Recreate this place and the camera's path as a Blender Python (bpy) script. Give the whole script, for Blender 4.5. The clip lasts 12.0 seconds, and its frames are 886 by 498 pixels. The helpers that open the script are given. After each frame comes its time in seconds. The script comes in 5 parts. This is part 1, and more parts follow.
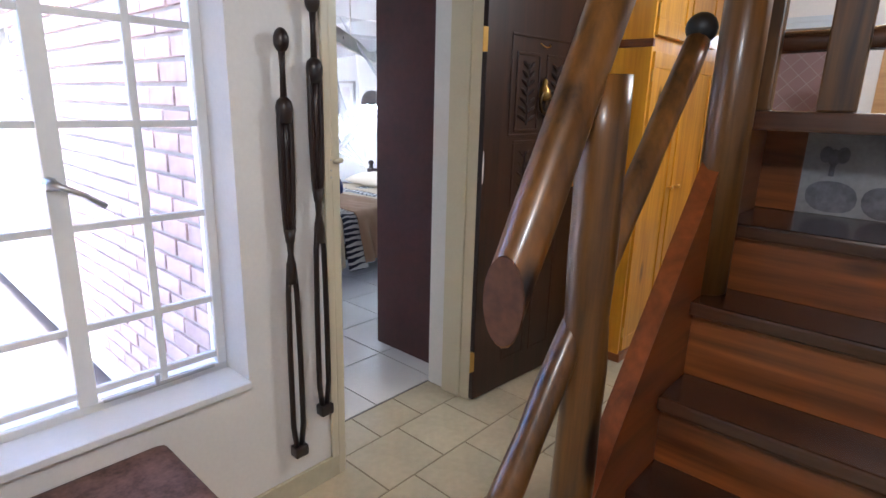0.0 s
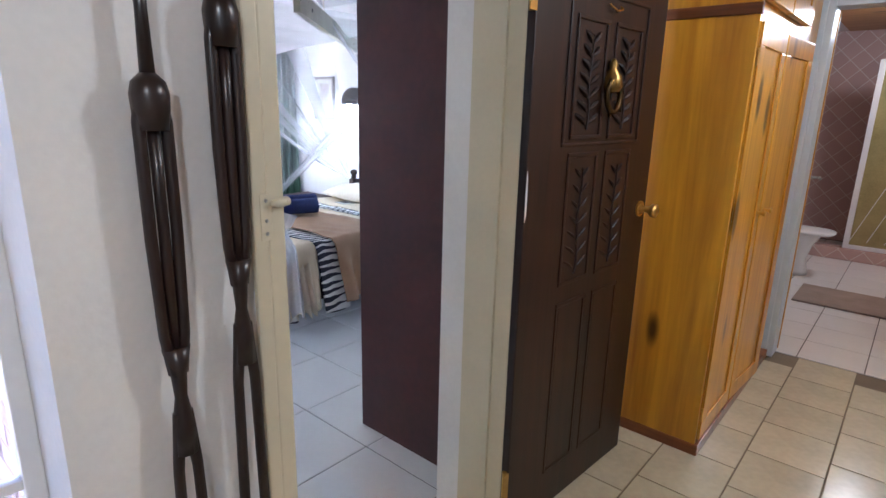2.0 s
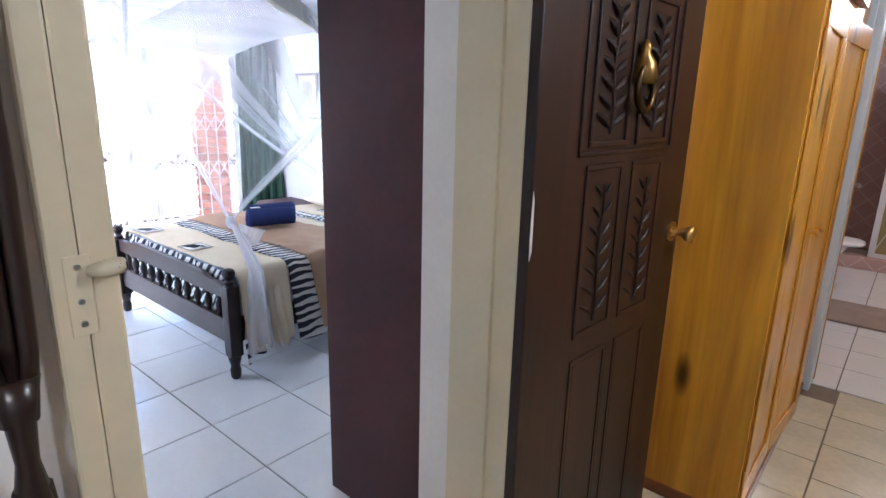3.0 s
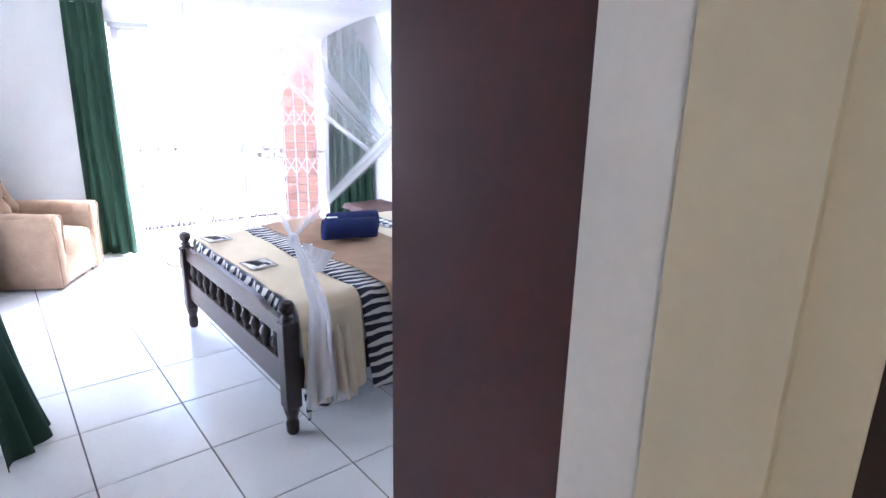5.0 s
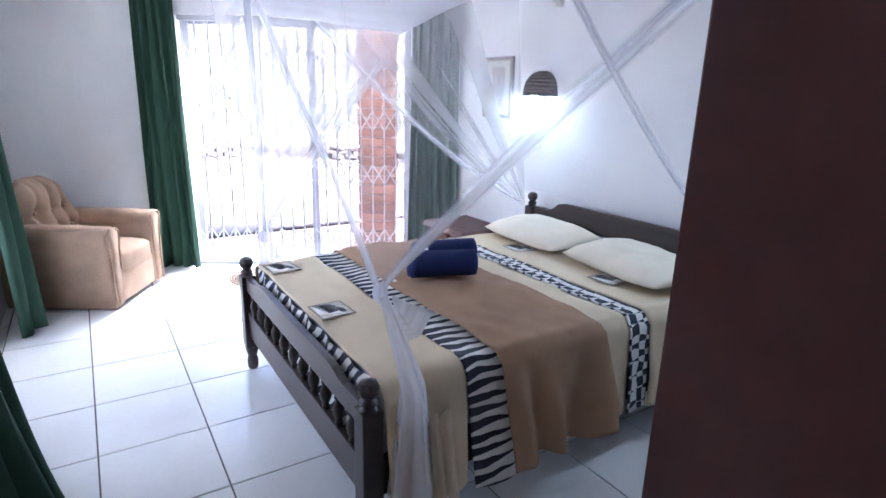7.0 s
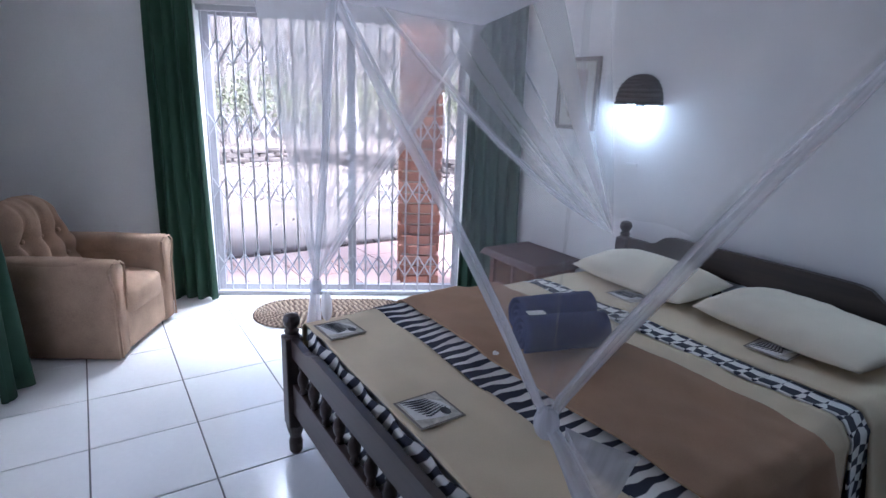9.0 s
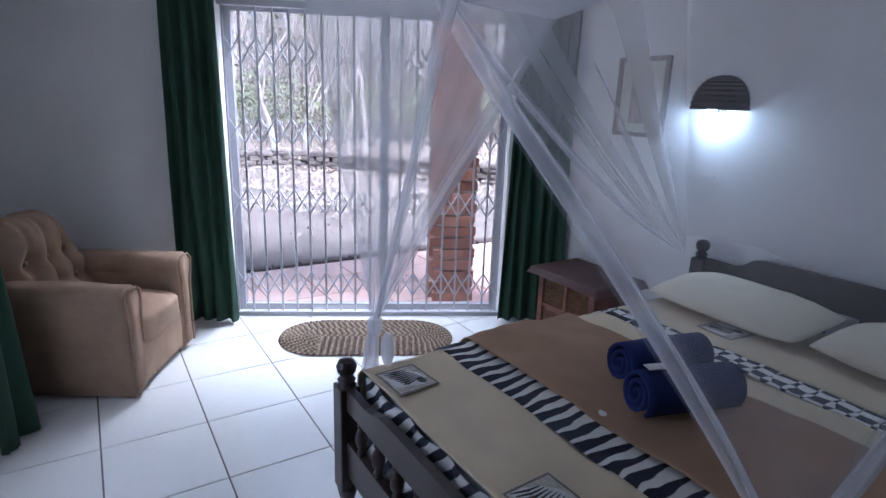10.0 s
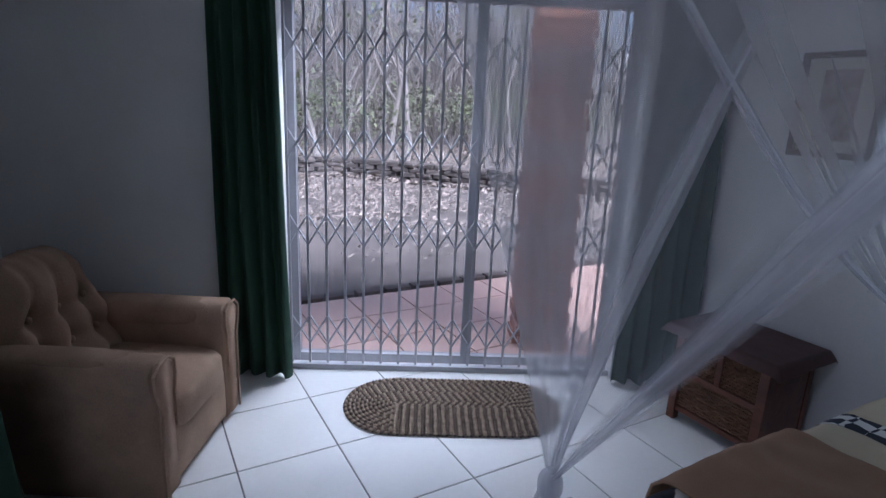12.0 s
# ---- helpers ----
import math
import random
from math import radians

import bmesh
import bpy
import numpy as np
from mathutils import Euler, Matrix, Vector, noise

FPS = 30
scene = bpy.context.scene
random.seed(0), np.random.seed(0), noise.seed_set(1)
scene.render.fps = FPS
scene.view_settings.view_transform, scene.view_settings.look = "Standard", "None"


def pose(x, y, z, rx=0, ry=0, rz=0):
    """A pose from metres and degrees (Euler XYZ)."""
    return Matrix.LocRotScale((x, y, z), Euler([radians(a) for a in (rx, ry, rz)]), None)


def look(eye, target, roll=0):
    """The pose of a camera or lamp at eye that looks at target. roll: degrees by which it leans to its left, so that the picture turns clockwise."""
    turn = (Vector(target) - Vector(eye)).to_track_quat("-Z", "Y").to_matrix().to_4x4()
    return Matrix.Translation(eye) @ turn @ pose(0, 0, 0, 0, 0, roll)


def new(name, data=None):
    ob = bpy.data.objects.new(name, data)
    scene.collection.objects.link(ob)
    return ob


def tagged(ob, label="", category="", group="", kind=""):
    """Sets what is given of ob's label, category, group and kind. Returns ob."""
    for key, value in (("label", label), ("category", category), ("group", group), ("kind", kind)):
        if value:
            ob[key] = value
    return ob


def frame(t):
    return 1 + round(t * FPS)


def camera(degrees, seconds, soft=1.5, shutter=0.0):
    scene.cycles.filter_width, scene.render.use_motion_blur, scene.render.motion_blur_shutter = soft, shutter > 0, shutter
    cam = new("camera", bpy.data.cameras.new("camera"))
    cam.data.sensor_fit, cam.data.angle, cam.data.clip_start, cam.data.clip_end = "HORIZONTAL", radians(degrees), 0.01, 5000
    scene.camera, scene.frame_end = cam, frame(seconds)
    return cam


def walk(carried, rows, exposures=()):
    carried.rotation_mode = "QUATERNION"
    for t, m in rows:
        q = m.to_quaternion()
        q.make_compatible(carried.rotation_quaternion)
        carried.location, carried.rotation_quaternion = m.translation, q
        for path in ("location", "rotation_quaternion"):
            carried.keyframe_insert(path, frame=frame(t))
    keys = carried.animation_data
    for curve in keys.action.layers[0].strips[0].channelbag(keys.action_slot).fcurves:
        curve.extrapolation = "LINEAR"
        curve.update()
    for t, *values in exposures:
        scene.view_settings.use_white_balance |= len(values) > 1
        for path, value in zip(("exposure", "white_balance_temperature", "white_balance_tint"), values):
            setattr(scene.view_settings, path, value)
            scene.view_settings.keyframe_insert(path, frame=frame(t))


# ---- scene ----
cam = camera(77.2, 12.0)
# seconds, eye x y z, yaw, pitch, roll
ROWS = [
    (0.0, -0.306, 0.469, 1.452, 42.37, -14.72, -1.46),
    (0.5, -0.510, 0.613, 1.437, 42.27, -14.72, -1.38),
    (1.0, -0.683, 0.802, 1.442, 41.98, -14.69, -1.36),
    (1.5, -0.858, 0.965, 1.427, 41.44, -14.63, -1.36),
    (2.0, -1.019, 1.104, 1.423, 40.81, -14.50, -1.34),
    (2.5, -1.161, 1.279, 1.416, 40.46, -14.51, -1.33),
    (2.7, -1.202, 1.357, 1.417, 40.51, -14.52, -1.33),
    (4.5, -1.674, 1.881, 1.412, 46.00, -15.17, -0.88),
    (5.0, -1.809, 1.961, 1.392, 50.81, -15.27, -1.13),
    (5.5, -1.985, 2.020, 1.403, 54.10, -15.35, -1.20),
    (6.0, -2.138, 2.088, 1.389, 55.82, -15.32, -1.34),
    (6.5, -2.308, 2.150, 1.396, 56.58, -15.41, -1.34),
    (7.0, -2.481, 2.188, 1.393, 57.49, -15.34, -1.48),
    (9.0, -3.264, 2.212, 1.400, 57.72, -15.00, -1.99),
    (9.5, -3.467, 2.188, 1.404, 57.79, -14.67, -2.09),
    (10.0, -3.701, 2.168, 1.405, 57.65, -14.89, -2.05),
    (10.5, -3.927, 2.170, 1.419, 58.35, -14.93, -2.25),
    (11.0, -4.123, 2.170, 1.401, 59.91, -14.89, -2.40),
    (11.5, -4.316, 2.165, 1.410, 60.09, -14.78, -2.15),
    (12.0, -4.518, 2.239, 1.406, 60.98, -14.62, -2.37),
]
EXPOSURES = [(0.0, 4.2, 5400, 11), (2.7, 4.35, 5200, 10), (4.3, 4.5, 5300, 12), (6.0, 4.3, 5300, 14), (7.2, 3.5, 5250, 13), (8.8, 2.52, 5200, 13), (9.6, 2.08, 5150, 13), (10.6, 1.45, 5100, 13), (12.0, 0.76, 5100, 13)]
walk(cam, [(t, pose(x, y, z, 90 + pitch, roll, yaw)) for t, x, y, z, yaw, pitch, roll in ROWS], EXPOSURES)

# ---- light ----
world = bpy.data.worlds.new("sky")
scene.world = world
world.use_nodes = True
sky = world.node_tree.nodes.new("ShaderNodeTexSky")
sky.sky_type, sky.sun_disc = "NISHITA", False
sky.sun_elevation, sky.sun_rotation, sky.dust_density = radians(56), radians(84), 6.0
sky.air_density = 0.7
world.node_tree.links.new(sky.outputs[0], world.node_tree.nodes["Background"].inputs[0])
world.node_tree.nodes["Background"].inputs[1].default_value = 0.15


def lamp(name, kind, energy, color, m, size=0.1, size_y=None):
    data = bpy.data.lights.new(name, kind)
    data.energy, data.color = energy, color
    if kind == "SUN":
        data.angle = radians(25)
    elif kind == "AREA":
        data.shape, data.size, data.size_y = "RECTANGLE", size, size_y or size
    else:
        data.shadow_soft_size = size
    ob = new(name, data)
    ob.matrix_world = m
    return ob


lamp("sun", "SUN", 5.0, (1.0, 0.97, 0.93), look((0, 0, 0), (-0.55, -0.06, -0.83)))
# area lamps added to stand in for sky light at side window and eave
lamp("window_sky_fill", "AREA", 1.5, (1.0, 0.97, 0.95), look((-5.47, 1.49, 1.15), (-5.47, 3.0, 1.0)), 1.45, 1.5)
lamp("door_sky_fill", "AREA", 19.0, (1.0, 0.97, 0.94), look((-7.05, 3.87, 2.16), (-6.35, 3.3, 0.0)), 1.6, 0.3).data.spread = radians(84)
# warm ceiling lamp in the hall, itself out of sight
lamp("hall_light", "POINT", 3.0, (0.98, 0.97, 0.9), pose(-0.45, 3.1, 2.25), 0.1)
# fill lamps added by the stair and in the bathroom, with no fitting
lamp("stair_fill", "POINT", 2.6, (0.99, 0.98, 0.93), pose(-0.2, 0.2, 2.2), 0.1)
lamp("bath_fill", "POINT", 1.8, (1.0, 0.95, 0.92), pose(-1.0, 6.9, 2.2), 0.1)


# ---- materials ----
def shader(name, rough=0.6, metal=0.0):
    m = bpy.data.materials.new(name)
    m.use_nodes = True
    nt = m.node_tree
    b = nt.nodes["Principled BSDF"]
    b.inputs["Roughness"].default_value, b.inputs["Metallic"].default_value = rough, metal
    return m, nt, b


def node(nt, kind, **values):
    n = nt.nodes.new(kind)
    for key, v in values.items():
        n.inputs[key.replace("_", " ")].default_value = v
    return n


def coords(nt, scale=(1, 1, 1), turn=(0, 0, 0), kind="Object"):
    tc, mp = nt.nodes.new("ShaderNodeTexCoord"), nt.nodes.new("ShaderNodeMapping")
    mp.inputs["Scale"].default_value, mp.inputs["Rotation"].default_value = scale, turn
    nt.links.new(tc.outputs[kind], mp.inputs["Vector"])
    return mp.outputs[0]


def ramp(nt, fac, stops):
    r = nt.nodes.new("ShaderNodeValToRGB")
    while len(r.color_ramp.elements) < len(stops):
        r.color_ramp.elements.new(0.5)
    for e, (p, c) in zip(r.color_ramp.elements, stops):
        e.position, e.color = p, (*c, 1)
    nt.links.new(fac, r.inputs[0])
    return r.outputs[0]


def bump(nt, b, height, strength=0.2, distance=0.01):
    n = nt.nodes.new("ShaderNodeBump")
    n.inputs["Strength"].default_value, n.inputs["Distance"].default_value = strength, distance
    nt.links.new(height, n.inputs["Height"])
    nt.links.new(n.outputs[0], b.inputs["Normal"])


def shade(c, k):
    return tuple(min(1, v * k) for v in c)


def plain(name, c, rough=0.6, metal=0.0, var=0.12, scale=6, fine=60, relief=0.1, each=0.0, coat=0.0):
    """A surface of one colour with soft stains, fine grain and relief; each: how much single pieces differ."""
    m, nt, b = shader(name, rough, metal)
    v = coords(nt)
    n1, n2 = node(nt, "ShaderNodeTexNoise", Scale=scale, Detail=4.0), node(nt, "ShaderNodeTexNoise", Scale=fine, Detail=3.0)
    nt.links.new(v, n1.inputs[0])
    nt.links.new(v, n2.inputs[0])
    mix = node(nt, "ShaderNodeMath")
    mix.operation = "MULTIPLY_ADD"
    mix.inputs[1].default_value = 0.35
    nt.links.new(n2.outputs[0], mix.inputs[0])
    low = node(nt, "ShaderNodeMath")
    low.operation = "MULTIPLY"
    low.inputs[1].default_value = 0.65
    nt.links.new(n1.outputs[0], low.inputs[0])
    nt.links.new(low.outputs[0], mix.inputs[2])
    col = ramp(nt, mix.outputs[0], [(0.3, shade(c, 1 - var)), (0.7, shade(c, 1 + var))])
    if each:
        info, hsv = nt.nodes.new("ShaderNodeObjectInfo"), nt.nodes.new("ShaderNodeHueSaturation")
        mr = nt.nodes.new("ShaderNodeMapRange")
        mr.inputs[3].default_value, mr.inputs[4].default_value = 1 - each, 1 + each
        nt.links.new(info.outputs["Random"], mr.inputs[0])
        nt.links.new(mr.outputs[0], hsv.inputs["Value"])
        nt.links.new(col, hsv.inputs["Color"])
        col = hsv.outputs[0]
    nt.links.new(col, b.inputs["Base Color"])
    b.inputs["Coat Weight"].default_value = coat
    if relief:
        bump(nt, b, mix.outputs[0], relief)
    return m


def wood(name, dark, light, rough=0.4, along=2, grain=1.0, coat=0.0, knots=False, kind="Object"):
    """Timber whose fibres run along one axis of the piece (0, 1 or 2)."""
    m, nt, b = shader(name, rough)
    s = [14 * grain] * 3
    s[along] = 0.9 * grain
    v = coords(nt, s, kind=kind)
    n1 = node(nt, "ShaderNodeTexNoise", Scale=1.0, Detail=5.0, Roughness=0.6, Distortion=0.6)
    nt.links.new(v, n1.inputs[0])
    n2 = node(nt, "ShaderNodeTexNoise", Scale=5.0, Detail=3.0)
    nt.links.new(v, n2.inputs[0])
    mx = nt.nodes.new("ShaderNodeMath")
    mx.operation = "MULTIPLY_ADD"
    mx.inputs[1].default_value = 0.3
    nt.links.new(n2.outputs[0], mx.inputs[0])
    nt.links.new(n1.outputs[0], mx.inputs[2])
    mid = tuple((a + c) / 2 for a, c in zip(dark, light))
    col = ramp(nt, mx.outputs[0], [(0.4, dark), (0.62, mid), (0.85, light)])
    if knots:
        vo = node(nt, "ShaderNodeTexVoronoi", Scale=1.0)
        ks = [5.0] * 3
        ks[along] = 1.7
        nt.links.new(coords(nt, ks), vo.inputs["Vector"])
        mask = ramp(nt, vo.outputs["Distance"], [(0.11, (1, 1, 1)), (0.19, (0, 0, 0))])
        mc = nt.nodes.new("ShaderNodeMix")
        mc.data_type = "RGBA"
        nt.links.new(mask, mc.inputs[0])
        nt.links.new(col, mc.inputs[6])
        mc.inputs[7].default_value = (*shade(dark, 0.25), 1)
        col = mc.outputs[2]
    nt.links.new(col, b.inputs["Base Color"])
    b.inputs["Coat Weight"].default_value, b.inputs["Coat Roughness"].default_value = coat, 0.15
    bump(nt, b, mx.outputs[0], 0.15, 0.004)
    return m


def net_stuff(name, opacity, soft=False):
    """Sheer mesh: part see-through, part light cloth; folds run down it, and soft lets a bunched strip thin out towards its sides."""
    m = bpy.data.materials.new(name)
    m.use_nodes = True
    nt = m.node_tree
    nt.nodes.clear()
    out, tr, di, tl = (nt.nodes.new(k) for k in ("ShaderNodeOutputMaterial", "ShaderNodeBsdfTransparent", "ShaderNodeBsdfDiffuse", "ShaderNodeBsdfTranslucent"))
    di.inputs[0].default_value = tl.inputs[0].default_value = (0.88, 0.88, 0.93, 1)
    cloth, mix = nt.nodes.new("ShaderNodeMixShader"), nt.nodes.new("ShaderNodeMixShader")
    cloth.inputs[0].default_value = 0.5
    nt.links.new(di.outputs[0], cloth.inputs[1])
    nt.links.new(tl.outputs[0], cloth.inputs[2])
    n = node(nt, "ShaderNodeTexNoise", Scale=1.0, Detail=3.0, Roughness=0.5)
    nt.links.new(coords(nt, (5, 0.25, 1), kind="UV"), n.inputs[0])
    mr = nt.nodes.new("ShaderNodeMapRange")
    mr.inputs[1].default_value, mr.inputs[2].default_value = 0.3, 0.72
    mr.inputs[3].default_value, mr.inputs[4].default_value = opacity * 0.8, min(1, opacity * 1.25)
    nt.links.new(n.outputs[0], mr.inputs[0])
    fac = mr.outputs[0]
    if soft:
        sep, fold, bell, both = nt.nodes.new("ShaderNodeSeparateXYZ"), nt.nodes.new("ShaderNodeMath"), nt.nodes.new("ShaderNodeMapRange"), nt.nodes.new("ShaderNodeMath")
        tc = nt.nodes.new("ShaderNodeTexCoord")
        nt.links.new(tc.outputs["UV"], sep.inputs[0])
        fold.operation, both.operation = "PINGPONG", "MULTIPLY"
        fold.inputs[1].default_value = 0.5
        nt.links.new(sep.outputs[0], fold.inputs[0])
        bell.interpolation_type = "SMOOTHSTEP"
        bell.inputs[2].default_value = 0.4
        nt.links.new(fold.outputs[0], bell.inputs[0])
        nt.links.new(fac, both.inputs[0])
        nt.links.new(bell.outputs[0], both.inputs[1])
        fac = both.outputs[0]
    nt.links.new(fac, mix.inputs[0])
    nt.links.new(tr.outputs[0], mix.inputs[1])
    nt.links.new(cloth.outputs[0], mix.inputs[2])
    nt.links.new(mix.outputs[0], out.inputs[0])
    return m


def glass_stuff(name):
    m = bpy.data.materials.new(name)
    m.use_nodes = True
    b = m.node_tree.nodes["Principled BSDF"]
    b.inputs["Transmission Weight"].default_value, b.inputs["Roughness"].default_value, b.inputs["IOR"].default_value = 1.0, 0.0, 1.45
    return m


def zebra_stuff(name, y0, y1, pitch=0.052):
    """Printed tapering stripes that run across a band lying from y0 to y1, on the top and down the sides."""
    m, nt, b = shader(name, 0.85)
    v = coords(nt)
    sep = nt.nodes.new("ShaderNodeSeparateXYZ")
    nt.links.new(v, sep.inputs[0])

    def calc(kind, a, c, third=None):
        n = nt.nodes.new("ShaderNodeMath")
        n.operation = kind
        for k, q in enumerate((a, c, third)):
            if q is None:
                continue
            if isinstance(q, (int, float)):
                n.inputs[k].default_value = q
            else:
                nt.links.new(q, n.inputs[k])
        return n.outputs[0]

    wob = node(nt, "ShaderNodeTexNoise", Scale=6.0, Detail=2.0)
    nt.links.new(v, wob.inputs[0])
    along = calc("SUBTRACT", sep.outputs[0], sep.outputs[2])
    phase = calc("ADD", calc("MULTIPLY", along, 1 / pitch), calc("MULTIPLY", wob.outputs[0], 1.3))
    tri = calc("PINGPONG", phase, 0.5)
    across = calc("MULTIPLY_ADD", sep.outputs[1], 1 / (y1 - y0), -y0 / (y1 - y0))
    edge = calc("MULTIPLY_ADD", across, 0.34, 0.09)
    nt.links.new(ramp(nt, calc("ADD", calc("SUBTRACT", tri, edge), 0.5), [(0.48, (0.76, 0.74, 0.70)), (0.53, (0.022, 0.025, 0.045))]), b.inputs["Base Color"])
    n = node(nt, "ShaderNodeTexNoise", Scale=40.0, Detail=3.0)
    bump(nt, b, n.outputs[0], 0.2)
    return m


def block_stuff(name):
    """Broken rows of dark and pale blocks, woven across the bed."""
    m, nt, b = shader(name, 0.85)
    n = node(nt, "ShaderNodeTexNoise", Scale=14.0, Detail=1.0)
    v = coords(nt, (1, 1, 1), (0, radians(-45), 0))
    nt.links.new(v, n.inputs[0])
    add = nt.nodes.new("ShaderNodeVectorMath")
    add.operation = "MULTIPLY_ADD"
    add.inputs[1].default_value = (0.035, 0.035, 0.0)
    nt.links.new(n.outputs["Color"], add.inputs[0])
    nt.links.new(v, add.inputs[2])
    br = node(nt, "ShaderNodeTexChecker", Scale=23.0)
    br.inputs["Color1"].default_value, br.inputs["Color2"].default_value = (0, 0, 0, 1), (1, 1, 1, 1)
    nt.links.new(add.outputs[0], br.inputs["Vector"])
    nt.links.new(ramp(nt, br.outputs["Color"], [(0.45, (0.03, 0.032, 0.05)), (0.55, (0.78, 0.76, 0.72))]), b.inputs["Base Color"])
    return m


def glow(name, c, strength):
    m, nt, b = shader(name)
    b.inputs["Emission Color"].default_value, b.inputs["Emission Strength"].default_value = (*c, 1), strength
    return m


PLASTER = plain("white plaster", (0.78, 0.77, 0.76), 0.85, var=0.05, scale=3, fine=90, relief=0.12)
HALL_PLASTER = plain("hall plaster", (0.76, 0.74, 0.72), 0.8, var=0.06, scale=3, fine=70, relief=0.15)
CEILING = plain("ceiling paint", (0.8, 0.79, 0.78), 0.9, var=0.03, scale=2)
CREAM = plain("cream gloss paint", (0.62, 0.56, 0.41), 0.35, var=0.05, scale=4, relief=0.05)
WHITE_PAINT = plain("white gloss paint", (0.8, 0.8, 0.8), 0.35, var=0.04)
BLUE_PAINT = plain("pale blue gloss paint", (0.6, 0.66, 0.72), 0.35, var=0.05)
GROUT = plain("grey grout", (0.13, 0.12, 0.115), 0.9)
GROUT_HALL = plain("brown grout", (0.2, 0.16, 0.11), 0.9)
TILE = plain("glazed white tile", (0.81, 0.8, 0.785), 0.14, var=0.04, scale=3, fine=40, relief=0.02, each=0.03)
TILE_HALL = plain("glazed beige tile", (0.57, 0.515, 0.37), 0.2, var=0.14, scale=4, fine=30, relief=0.04, each=0.06)
TILE_PATIO = plain("terracotta tile", (0.58, 0.38, 0.31), 0.35, var=0.12, scale=4, each=0.06)


def diagonal_tile(name, c, joint, size):
    """Glazed wall tiles laid on the diagonal, with pale joints."""
    m, nt, b = shader(name, 0.25)
    br = node(nt, "ShaderNodeTexBrick", Scale=1.0, Mortar_Size=0.004, Mortar_Smooth=0.3, Brick_Width=size, Row_Height=size)
    br.offset = 0.0
    br.inputs["Color1"].default_value, br.inputs["Color2"].default_value, br.inputs["Mortar"].default_value = (*c, 1), (*shade(c, 0.88), 1), (*joint, 1)
    # walls stand across x or across y: their sum runs along either
    sep, put, add = nt.nodes.new("ShaderNodeSeparateXYZ"), nt.nodes.new("ShaderNodeCombineXYZ"), nt.nodes.new("ShaderNodeMath")
    nt.links.new(coords(nt), sep.inputs[0])
    nt.links.new(sep.outputs[0], add.inputs[0])
    nt.links.new(sep.outputs[1], add.inputs[1])
    nt.links.new(add.outputs[0], put.inputs[0])
    nt.links.new(sep.outputs[2], put.inputs[1])
    mp = nt.nodes.new("ShaderNodeMapping")
    mp.inputs["Rotation"].default_value = (0, 0, radians(45))
    nt.links.new(put.outputs[0], mp.inputs["Vector"])
    nt.links.new(mp.outputs[0], br.inputs["Vector"])
    nt.links.new(br.outputs["Color"], b.inputs["Base Color"])
    bump(nt, b, br.outputs["Fac"], -0.3, 0.003)
    return m


TILE_PINK = diagonal_tile("pink wall tile", (0.56, 0.39, 0.35), (0.68, 0.6, 0.56), 0.15)
BRICK = plain("red facebrick", (0.36, 0.17, 0.12), 0.85, var=0.3, scale=14, relief=0.3, each=0.2)
BRICK_PALE = plain("pale red facebrick", (0.55, 0.4, 0.36), 0.85, var=0.25, scale=14, relief=0.3, each=0.15)
DARK_BRICK = plain("dark brown brick", (0.07, 0.05, 0.045), 0.85, var=0.3, scale=14, relief=0.3, each=0.2)
MORTAR = plain("mortar", (0.42, 0.39, 0.35), 0.95)
BROWN_BOARD = plain("dark red-brown stained board", (0.056, 0.0105, 0.009), 0.38, var=0.35, scale=3, fine=30, relief=0.02)
DARK_WOOD = wood("dark stained hardwood", (0.008, 0.0045, 0.004), (0.024, 0.011, 0.009), 0.32, coat=0.15)
DOOR_WOOD = wood("dark carved hardwood", (0.006, 0.0025, 0.002), (0.032, 0.0095, 0.0052), 0.42, coat=0.08)
DOOR_GLOSS = wood("dark glossy carving", (0.006, 0.0025, 0.002), (0.03, 0.0095, 0.0055), 0.5, coat=0.04)
BED_WOOD = wood("dark imbuia bed timber", (0.012, 0.0075, 0.007), (0.042, 0.024, 0.021), 0.38, along=0, coat=0.15)
PINE = wood("varnished knotty pine", (0.38, 0.135, 0.008), (0.76, 0.38, 0.02), 0.28, grain=0.7, coat=0.2, knots=True)
STAIR_WOOD = wood("red varnished stair timber", (0.05, 0.011, 0.003), (0.34, 0.105, 0.022), 0.3, along=0, grain=0.7, coat=0.4, knots=True)
STRING_WOOD = wood("red varnished stringer timber", (0.05, 0.011, 0.003), (0.26, 0.07, 0.016), 0.3, along=1, grain=0.7, coat=0.4)
SAWN = plain("sawn end grain", (0.085, 0.035, 0.018), 0.7, var=0.35, scale=30)
TREAD_WOOD = wood("dark varnished tread timber", (0.018, 0.006, 0.003), (0.085, 0.032, 0.015), 0.26, along=0, coat=0.5)
LOG_WOOD = wood("varnished log", (0.01, 0.0035, 0.0012), (0.2, 0.085, 0.016), 0.36, grain=0.8, coat=0.25, knots=True)
STAND_WOOD = wood("red-brown stand timber", (0.07, 0.02, 0.011), (0.19, 0.065, 0.035), 0.45, along=0)
PANEL_PINE = wood("pine ceiling boards", (0.4, 0.2, 0.07), (0.62, 0.36, 0.14), 0.45, along=0, knots=True)
DARK_BRASS = plain("darkened brass", (0.3, 0.19, 0.06), 0.35, 1.0, var=0.3)
BRASS = plain("brass", (0.7, 0.46, 0.14), 0.28, 1.0, var=0.15)
OLD_BRASS = plain("blackened brass", (0.07, 0.045, 0.02), 0.35, 1.0, var=0.4)
IRON = plain("black iron", (0.03, 0.03, 0.03), 0.45, 0.6)
